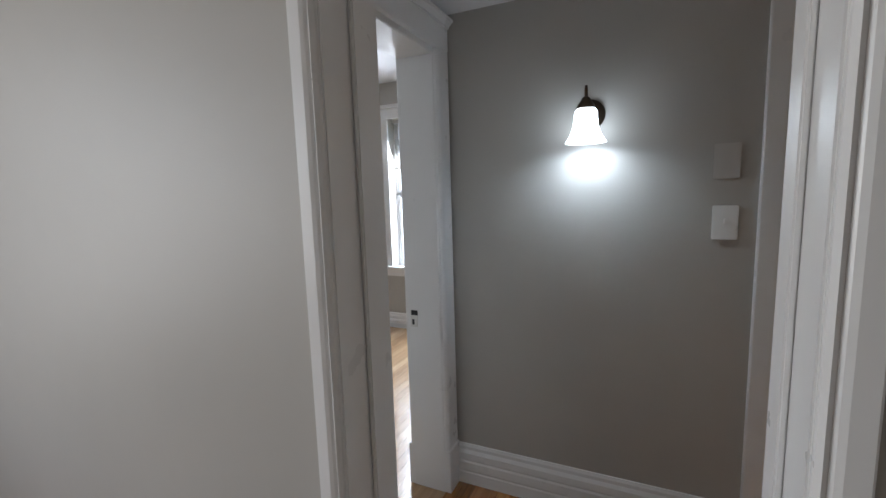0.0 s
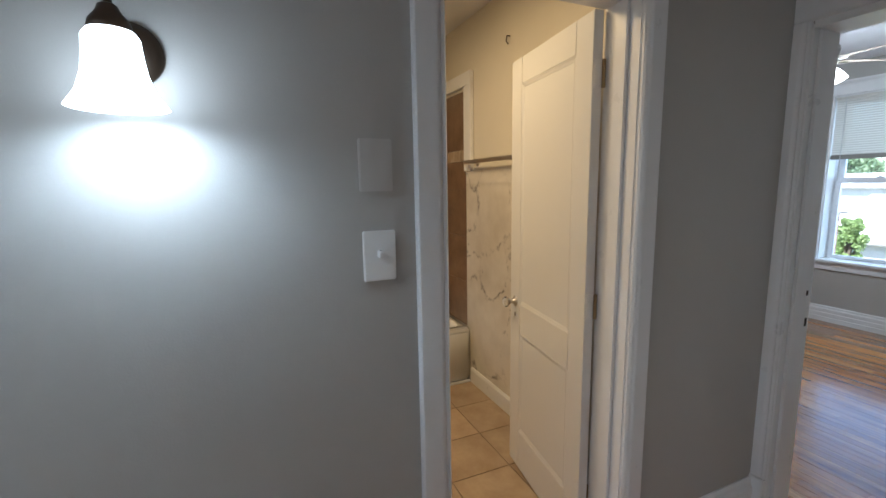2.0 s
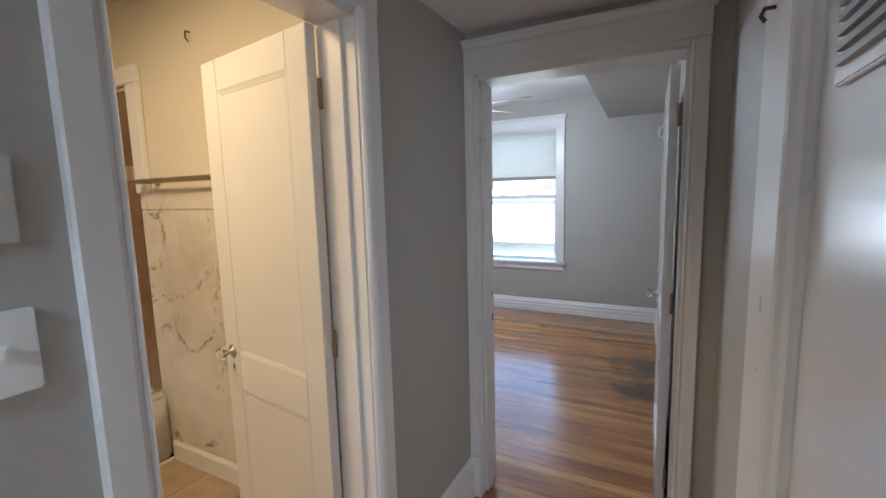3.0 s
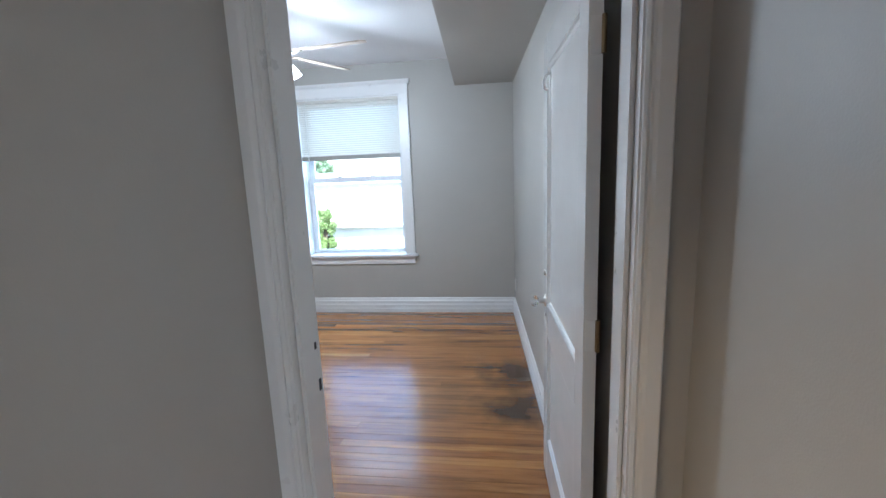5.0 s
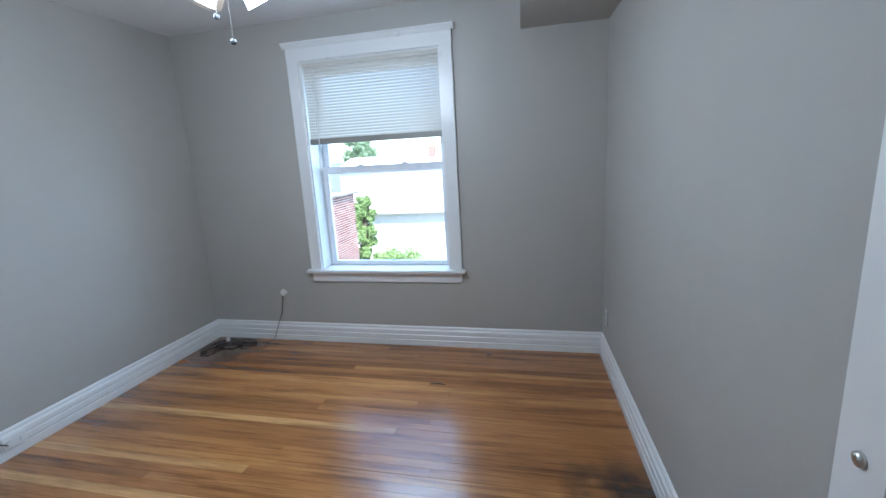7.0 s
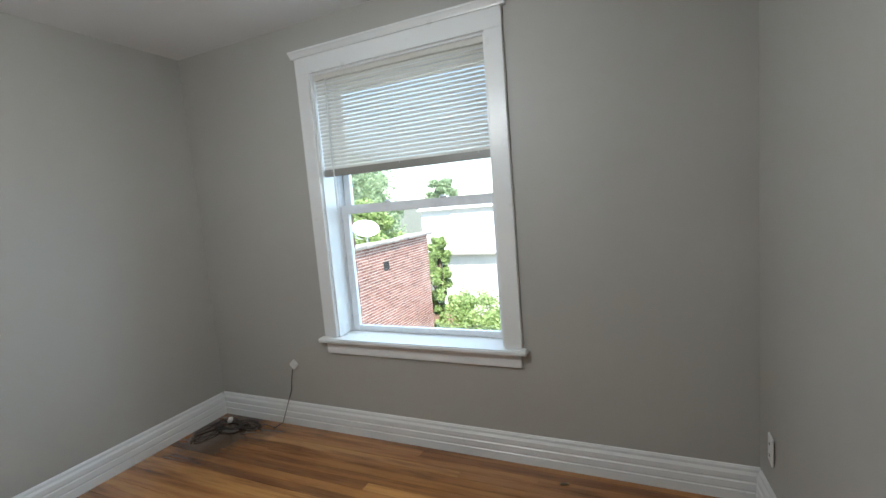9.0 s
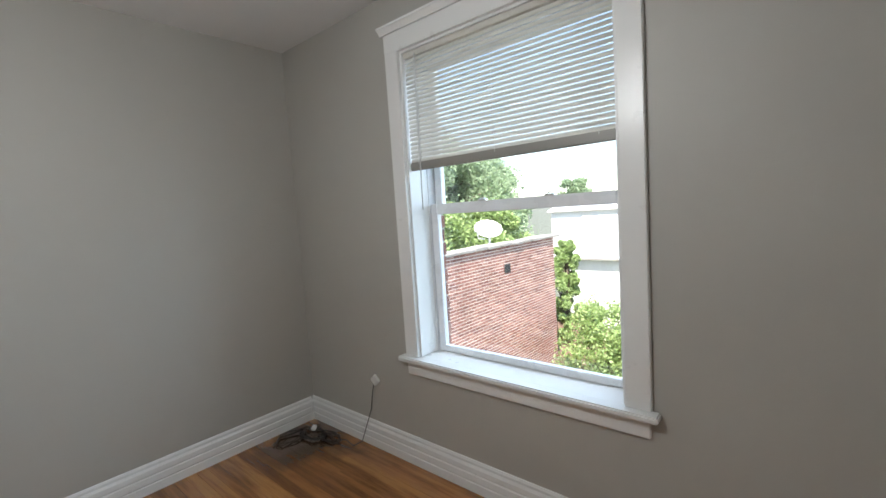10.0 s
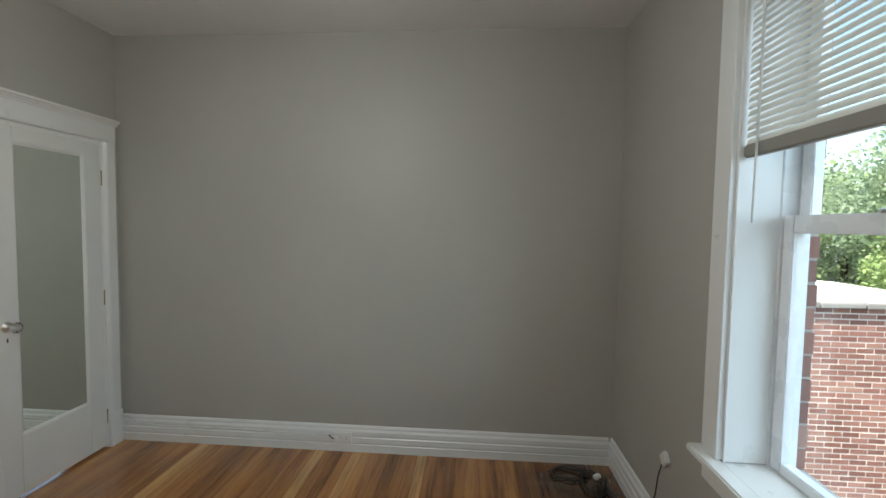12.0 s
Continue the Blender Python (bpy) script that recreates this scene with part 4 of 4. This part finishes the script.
for z0, z1 in ((0.65, 1.42), (1.40, 2.165)):
    s = part("sash", box(FRONT_X - 0.16, FRONT_X - 0.12, F0, F0 + 0.05, z0, z1), VINYL, win2)
    part("sash_stile", box(FRONT_X - 0.16, FRONT_X - 0.12, F1 - 0.05, F1, z0, z1), VINYL, s)
    part("sash_rail", box(FRONT_X - 0.159, FRONT_X - 0.121, F0 + 0.0505, F1 - 0.0505, z0, z0 + 0.05), VINYL, s)
    part("sash_rail", box(FRONT_X - 0.159, FRONT_X - 0.121, F0 + 0.0505, F1 - 0.0505, z1 - 0.04, z1), VINYL, s)
blind2 = thing("venetian_blind", label="white mini blind raised in the front room window", category="blind")
part("head_rail", box(FRONT_X - 0.09, FRONT_X - 0.06, F0 + 0.01, F1 - 0.01, 2.135, 2.163), SLAT, blind2)
for i in range(24):
    z = 1.70 + i * 0.018
    part("slat", box(FRONT_X - 0.087, FRONT_X - 0.063, F0 + 0.012, F1 - 0.012, z, z + 0.002, 0, None), SLAT, blind2)
part("bottom_rail", box(FRONT_X - 0.087, FRONT_X - 0.063, F0 + 0.012, F1 - 0.012, 1.66, 1.69), SLAT, blind2)


# ---- outlets and cables ----
def outlet(name, m, label, duplex=True):
    """A plate in the plane x-z, facing -y, at the pose m."""
    o = thing(name, m, label, "outlet")
    part("plate", box(-0.035, 0.035, -0.008, 0, -0.057, 0.057, 0.0025), PLATE, o)
    if duplex:
        for z in (-0.024, 0.024):
            f = part("receptacle", box(-0.015, 0.015, -0.0085, -0.006, z - 0.014, z + 0.014, 0.002), PLATE, o)
            for x in (-0.006, 0.006):
                part("slot", box(x - 0.001, x + 0.001, -0.0095, -0.0084, z - 0.004, z + 0.005), BLACK, f)
    return o


outlet("wall_outlet", pose(XW + 0.022, 2.385, 0.088, 0, 90, 90), "white outlet set sideways in the baseboard")
outlet("wall_outlet", pose(east(3.85) - 0.001, 3.85, 0.33, 0, 0, 90), "white wall outlet near the corner", True).rotation_euler[2] = radians(-93)
outlet("wall_outlet", pose(FRONT_X + 0.001, -2.93, 0.40, 0, 0, 90), "white wall outlet in the front room")
jack = thing("cable_jack", label="small white wall box with a thin dark cable", category="wall jack")
part("jack_box", box(-0.026, 0.026, -0.022, 0, -0.026, 0.026, 0.005, pose(-2.57, YW, 0.425, 0, 45, 0)), PLATE, jack, "white square box turned on its corner")
part("cable", tube([(-2.578, YW - 0.02, 0.396), (-2.585, YW - 0.03, 0.34), (-2.60, YW - 0.032, 0.25), (-2.64, YW - 0.034, 0.16), (-2.68, YW - 0.06, 0.03), (-2.72, YW - 0.10, 0.006), (-2.82, YW - 0.08, 0.005), (-2.9, YW - 0.13, 0.005), (-2.98, YW - 0.09, 0.005)], 0.0028, 6), CABLE, jack, "thin dark cable hanging to the floor", True)
coil = thing("cable_heap", label="loose tangle of dark cable on the floor in the corner", category="cable")
rng = random.Random(4)
for cx, cy, ra, rb, n in ((-3.06, 3.84, 0.15, 0.08, 30), (-2.92, 3.87, 0.13, 0.06, 22), (-3.14, 3.72, 0.08, 0.12, 20)):
    pts = [(cx + ra * math.cos(i * 0.9) * (0.5 + 0.5 * rng.random()), cy + rb * math.sin(i * 0.9) * (0.5 + 0.5 * rng.random()), 0.005 + 0.022 * rng.random()) for i in range(n)]
    part("cable", tube(pts, 0.0034, 6), CABLE, coil, "", True)
part("plug", box(-0.014, 0.014, -0.02, 0.02, 0, 0.024, 0.005, pose(-3.09, 3.865, 0.02, 12, 0, 30)), PLATE, coil, "small white plug")
scrap = thing("brass_scrap", label="tiny brass scrap lying on the oak floor", category="debris")
part("scrap_body", box(-0.022, 0.022, -0.008, 0.008, 0.0, 0.006, 0.002, pose(-0.82, 3.87, 0.001, 0, 0, 20)), BRASS, scrap)
splint = thing("wood_splinter", label="dark wood splinter lying on the oak floor", category="debris")
part("splinter_body", tube([(-1.155, 3.40, 0.004), (-1.10, 3.405, 0.007), (-1.05, 3.395, 0.004)], [0.002, 0.005, 0.0015], 5), BARK, splint)
wirew = thing("baseboard_wire", label="thin white wire tacked along the baseboard", category="cable")
part("wire", tube([(XW + 0.025, 1.0, 0.17), (XW + 0.028, 1.06, 0.12), (XW + 0.026, 1.2, 0.105), (XW + 0.026, 1.7, 0.11), (XW + 0.026, 2.3, 0.10)], 0.003, 6), CORDM, wirew, "", True)
part("plug", box(XW + 0.028, XW + 0.05, 2.335, 2.365, 0.075, 0.101, 0.005), PLATE, wirew, "white plug in the outlet")
part("plug_loop", tube([(XW + 0.046, 2.336, 0.09), (XW + 0.055, 2.325, 0.1), (XW + 0.048, 2.31, 0.112), (XW + 0.03, 2.30, 0.10)], 0.0035, 6), CABLE, wirew, "dark cord at the plug", True)

# ---- outside ----
GZ = -5.3
tagged(part("ground", box(-1500, 1500, 4.6, 3000, GZ - 0.2, GZ), GROUND), "grass and asphalt yards below", "ground", kind="structure")
BX = -6.85
BEND, BTOPZ = 14.94, 0.39
bld = thing("brick_building", label="red brick building with tile coping and flat roof", category="building")
part("mortar_core", box(BX - 0.32, BX - 0.006, 3.2, BEND, GZ, BTOPZ), MORTAR, bld)
part("building_body", box(BX - 9, BX - 0.321, 3.2, BEND, GZ, -0.26), MORTAR, bld)
part("roof", box(BX - 8.9, BX - 0.325, 3.3, BEND - 0.3, -0.259, -0.23), ROOFW, bld, "white coated flat roof")
rng = random.Random(7)
y = 3.2
while y < BEND - 0.15:
    L = 0.58 + rng.uniform(-0.03, 0.03)
    part("coping_tile", box(-0.17, 0.17, 0, L - 0.015, 0, 0.075 + rng.uniform(-0.01, 0.012), 0.012, pose(BX - 0.10, y, BTOPZ, rng.uniform(-1.5, 1.5), rng.uniform(2, 7), rng.uniform(-1.2, 1.2))), COPING, bld, "weathered clay coping tile")
    y += L
HOLES = [(9.12, -0.18), (12.2, -0.22)]
# no holes are cut: black plates on the brick face paint the vents' inner shade
for hy, hz in HOLES:
    part("vent_shade_plate", box(BX + 0.004, BX + 0.009, hy - 0.15, hy + 0.15, hz - 0.12, hz + 0.12), BLACK, bld, "flat black plate for the shade inside a vent hole")

DISH = Vector((-7.75, 12.7, 0.80))
dish = thing("satellite_dish", label="white satellite dish on the brick building's roof", category="satellite dish")
dm = Matrix.Translation(DISH) @ pose(0, 0, 0, 58, 34, 20) @ pose(0, 0, 0, 0, 0, 28) @ Matrix.Diagonal((0.92, 0.62, 0.9, 1))
part("reflector", lathe([(0.0, 0.0), (0.14, 0.010), (0.28, 0.040), (0.43, 0.094), (0.437, 0.084), (0.28, 0.022), (0.14, -0.010), (0.0, -0.02)], 32, dm), DISHW, dish, "", True)
part("feed_arm", tube([DISH + Vector((-0.15, 0.0, -0.28)), DISH + Vector((-0.10, -0.35, -0.22)), DISH + Vector((-0.02, -0.52, 0.02))], 0.02), METALG, dish)
part("mast", tube([DISH + Vector((-0.05, 0.12, -1.03)), DISH + Vector((-0.05, 0.12, -0.05))], 0.035), METALG, dish)


def tree(name, x, y, base, top, spread, seed, mat, leaf, count, label):
    """A tapered trunk with limbs and a ragged crown of single leaf clumps."""
    rng = random.Random(seed)
    t = thing(name, label=label, category="tree", group="trees beyond the window")
    h = top - base
    bm = bmesh.new()
    add_tube(bm, [(x, y, base), (x + 0.1, y, base + h * 0.25), (x - 0.05, y + 0.1, base + h * 0.5), (x, y, base + h * 0.8)], [h * 0.03, h * 0.024, h * 0.016, h * 0.005], 8)
    hubs = []
    for i in range(90):
        a, u = rng.uniform(0, 6.28), rng.uniform(0.22, 0.96)
        r = spread * math.sin(min(1.0, (1.02 - u) * 1.7 + 0.25) * 1.57) * rng.uniform(0.35, 1.0)
        tip = Vector((x + r * math.cos(a), y + r * math.sin(a), base + h * (u * 0.92 + 0.05)))
        hubs.append((*tip, spread * rng.uniform(0.20, 0.38)))
        if i % 3 == 0:
            root = Vector((x, y, base + h * u * 0.55))
            add_tube(bm, [root, root.lerp(tip, 0.5) + Vector((0, 0, 0.08 * h)), tip], [h * 0.010, h * 0.006, h * 0.002], 5)
    part("trunk", bm, BARK, t)
    # leaves: small folded diamonds strewn round the limb ends
    nr = np.random.default_rng(seed)
    hub = np.array(hubs)[nr.integers(0, len(hubs), count)]
    d = nr.normal(size=(count, 3)) * (1, 1, 0.8)
    d /= np.linalg.norm(d, axis=1)[:, None]
    p = hub[:, :3] + d * (hub[:, 3] * nr.random(count) ** 0.45)[:, None]
    u = nr.normal(size=(count, 3))
    u /= np.linalg.norm(u, axis=1)[:, None]
    v = np.cross(u, nr.normal(size=(count, 3)))
    v /= np.linalg.norm(v, axis=1)[:, None]
    s = (leaf * nr.uniform(0.6, 1.3, count))[:, None]
    quad = np.stack([p - 0.5 * s * u, p - 0.32 * s * v, p + 0.6 * s * u, p + 0.32 * s * v], axis=1).reshape(-1, 3)
    me = bpy.data.meshes.new("crown")
    me.from_pydata(quad.tolist(), [], np.arange(count * 4).reshape(-1, 4).tolist())
    me.materials.append(mat)
    c = new("crown", me)
    c.parent = t
    return t


tree("tree", -17.5, 21, GZ, 5.6, 4.6, 1, LEAFB, 0.17, 95000, "tall broadleaf tree in full summer leaf")
tree("tree", -16.2, 24.8, GZ, 5.0, 2.2, 2, LEAFB, 0.17, 65000, "tall bluish-green tree behind the brick building")
tree("tree", -23, 18, GZ, 4.6, 4.2, 3, LEAF, 0.20, 42000, "broad leafy tree beyond the roof")
tree("tree", -13.2, 20.5, GZ, 1.9, 2.0, 4, LEAF, 0.15, 65000, "light green tree rising over the brick parapet")
tree("tree", -14.8, 18.2, GZ, 1.7, 2.7, 9, LEAF, 0.15, 65000, "light green tree behind the flat roof")
tree("tree", -7.65, 17.4, GZ, 0.35, 0.6, 5, LEAF, 0.11, 22000, "slender young tree at the corner of the brick building")
tree("tree", -4.9, 13.6, GZ, -1.2, 1.15, 6, LEAF, 0.085, 20000, "low bushy tree below the window")
tree("tree", -24.0, 56, GZ, 5.0, 2.1, 8, LEAFB, 0.35, 12000, "distant round-topped leafy tree")
tree("tree", -9.0, 78, GZ, 5.4, 6.0, 10, LEAFB, 0.45, 14000, "distant tree line beyond the roofs")


def house(name, x0, x1, y0, y1, eave, ridge, wallm, roofm, label, chimneys=(), windows=()):
    """A house with a roof ridge along x, gutters, windows and chimneys."""
    h = thing(name, label=label, category="house", group="houses beyond the yards")
    part("wall", box(x0, x1, y0, y1, GZ, eave), wallm, h)
    ym = (y0 + y1) / 2
    bm = bmesh.new()
    add_sweep(bm, [(-0.35, -0.12), (0, 0), (0, 0.08), (-0.35, -0.02)], (x0 - 0.3, y0, eave), (x1 + 0.3, y0, eave), (0, 1, 0))
    for s, ya in ((1, y0), (-1, y1)):
        vs = [bm.verts.new(p) for p in ((x0 - 0.3, ya, eave), (x1 + 0.3, ya, eave), (x1 + 0.3, ym, ridge), (x0 - 0.3, ym, ridge), (x0 - 0.3, ya, eave + 0.1), (x1 + 0.3, ya, eave + 0.1), (x1 + 0.3, ym, ridge + 0.1), (x0 - 0.3, ym, ridge + 0.1))]
        for f in ((0, 1, 2, 3), (4, 5, 6, 7), (0, 1, 5, 4), (1, 2, 6, 5), (2, 3, 7, 6), (3, 0, 4, 7)):
            bm.faces.new([vs[i] for i in f])
    for xa in (x0 + 0.01, x1 - 0.01):
        bm.faces.new([bm.verts.new(p) for p in ((xa, y0, eave), (xa, y1, eave), (xa, ym, ridge))])
    roof = part("roof", bm, roofm, h)
    part("gutter", box(x0 - 0.3, x1 + 0.3, y0 - 0.42, y0 - 0.3, eave - 0.14, eave - 0.04), COPING, roof)
    for cx, cy, ch in chimneys:
        part("chimney", box(cx - 0.35, cx + 0.35, cy - 0.3, cy + 0.3, eave, ch, 0.02), BRICK, roof, "red brick chimney")
    for wx, wz, ww, wh in windows:
        w = part("window", box(wx - ww / 2, wx + ww / 2, y0 - 0.05, y0 - 0.01, wz, wz + wh), SIDING, h)
        part("pane", box(wx - ww / 2 + 0.08, wx + ww / 2 - 0.08, y0 - 0.07, y0 - 0.051, wz + 0.08, wz + wh - 0.08), GLASSD, w)
    return h


hb = house("house", -11.5, 9, 25, 33, -1.5, 0.45, SIDING, ROOFW, "pale house with a broad white coated roof")
for vx in (-7.2, -3.5, -1.0):
    part("roof_vent", tube([(vx, 27.2, -0.9), (vx, 27.2, -0.35)], 0.09), BLACK, hb, "dark roof vent pipe")
house("house", -21.5, 14, 44, 52, 0.7, 1.7, SIDING, ROOFW, "long pale row house with white roof", [(-12, 47, 2.6), (-4.5, 47, 2.3), (2, 47, 2.4), (8, 47, 2.4)], [(x, -1.2, 1.0, 1.3) for x in (-13, -10, -7, -4, -1, 2, 5)])
house("house", -31, -24, 22, 30, -0.6, 1.1, SIDING, ROOFG, "small house with a grey shingle gable roof")
fence = thing("board_fence", label="weathered reddish-brown board fence in the yard", category="fence")
for px in (-8.4, -6.9, -5.4, -3.9):
    part("post", box(px - 0.05, px + 0.05, 17.03, 17.13, GZ, -2.85, 0.008), FENCE, fence)
for rz in (GZ + 0.35, -3.25):
    part("fence_rail", box(-8.4, -3.9, 17.002, 17.029, rz, rz + 0.09), FENCE, fence)
rng = random.Random(31)
for i in range(30):
    part("board", box(-8.45 + i * 0.152, -8.45 + i * 0.152 + 0.142, 16.98, 17.0, GZ + 0.05, -2.92 + rng.uniform(-0.03, 0.03), 0.003), FENCE, fence)
pole = thing("utility_pole", label="brown wooden utility pole beyond the roofs", category="utility pole")
part("pole", tube([(-20.5, 19.0, GZ), (-20.5, 19.0, 3.2)], [0.16, 0.11], 10), BARK, pole)
part("crossarm", box(-21.3, -19.7, 18.95, 19.05, 2.6, 2.72), BARK, pole)

# ---- floor strips, tiles and bricks ----
def unit_box(name, mat):
    bm = box(-0.5, 0.5, -0.5, 0.5, -0.5, 0.5)
    me = bpy.data.meshes.new(name)
    bmesh.ops.recalc_face_normals(bm, faces=bm.faces[:])
    bm.to_mesh(me)
    bm.free()
    me.materials.append(mat)
    return me


def piece(name, me, parent, x0, x1, y0, y1, z0, z1):
    ob = new(name, me)
    ob.parent = parent
    ob.matrix_local = Matrix.LocRotScale(((x0 + x1) / 2, (y0 + y1) / 2, (z0 + z1) / 2), None, (x1 - x0, y1 - y0, z1 - z0))
    return ob


def strips(parent, mat, x0, x1, y0, y1, width, seed, lengths):
    """Strip flooring laid along x, in broken courses."""
    rng = random.Random(seed)
    me = unit_box("strip", mat)
    rows = max(1, round((y1 - y0) / width))
    w = (y1 - y0) / rows
    for i in range(rows):
        x = x0
        first = True
        while x < x1 - 0.01:
            L = rng.uniform(*lengths) * (rng.uniform(0.3, 1) if first else 1)
            e = min(x1, x + L)
            if x1 - e < 0.25:
                e = x1
            dz = rng.uniform(-0.0006, 0.0)
            piece("floor_strip", me, parent, x + 0.0004, e - 0.0004, y0 + i * w + 0.0005, y0 + (i + 1) * w - 0.0005, -0.016, dz)
            x, first = e, False


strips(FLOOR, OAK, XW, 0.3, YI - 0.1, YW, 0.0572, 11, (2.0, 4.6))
strips(FLOOR_HALL, OAK, XS, XR, YH, YI - 0.1, 0.0572, 12, (0.8, 1.6))
strips(FLOOR_FRONT, PALE, FRONT_X, XE, -6.6, YH, 0.0572, 13, (1.0, 2.6))
me = unit_box("floor_tile", FTILE)
xs = [TUB_X + 0.001, -2.10, -1.78, -1.46, -1.14, -0.82, XS - 0.02]
ys = [-1.97, -1.775, -1.45, -1.125, -0.80, -0.48, -0.155, BATH_Y - 0.012]
for xa, xb in zip(xs, xs[1:]):
    for ya, yb in zip(ys, ys[1:]):
        piece("floor_tile", me, FLOOR_BATH, xa + 0.003, xb - 0.003, ya + 0.003, yb - 0.003, -0.004, 0.001)

me = unit_box("brick", BRICK)
rng = random.Random(21)
verts, faces = [], []
COURSE, BL = 0.077, 0.222
for r in range(74):
    z = BTOPZ - 0.012 - (r + 1) * COURSE
    y = 3.2 + (0.0 if r % 2 else -BL / 2)
    while y < BEND - 0.01:
        a, b = max(3.2, y) + 0.008, min(BEND, y + BL) - 0.008
        if b - a > 0.03:
            out = BX + rng.uniform(-0.003, 0.002)
            zz0, zz1 = z + 0.0095 + rng.uniform(-0.001, 0.001), z + COURSE - 0.0095 + rng.uniform(-0.001, 0.001)
            if 8.4 < y < 12.1 and r < 16:
                piece("brick", me, bld, BX - 0.06, out, a, b, zz0, zz1)
            else:
                k = len(verts)
                verts += [(x, yy, q) for x in (BX - 0.02, out) for yy in (a, b) for q in (zz0, zz1)]
                faces += [tuple(k + j for j in f) for f in ((4, 6, 7, 5), (0, 4, 5, 1), (2, 3, 7, 6), (0, 2, 6, 4), (1, 5, 7, 3))]
        y += BL
m2 = bpy.data.meshes.new("brickwork")
m2.from_pydata(verts, [], faces)
m2.materials.append(BRICK)
bw = new("brickwork", m2)
bw.parent = bld
bw["kind"] = "stuff"
# brick edge of the window opening, outside the sash
edge = tagged(thing("window_brick_reveal"), "red brick outer edge of the window opening", "brick reveal", kind="structure")
for i in range(21):
    z = WZ0 + i * COURSE
    piece("brick", me, edge, WX0, WX0 + 0.005 + (0.007 if i % 2 else 0), YW + 0.228, YW + 0.257, z + 0.005, z + COURSE - 0.005)
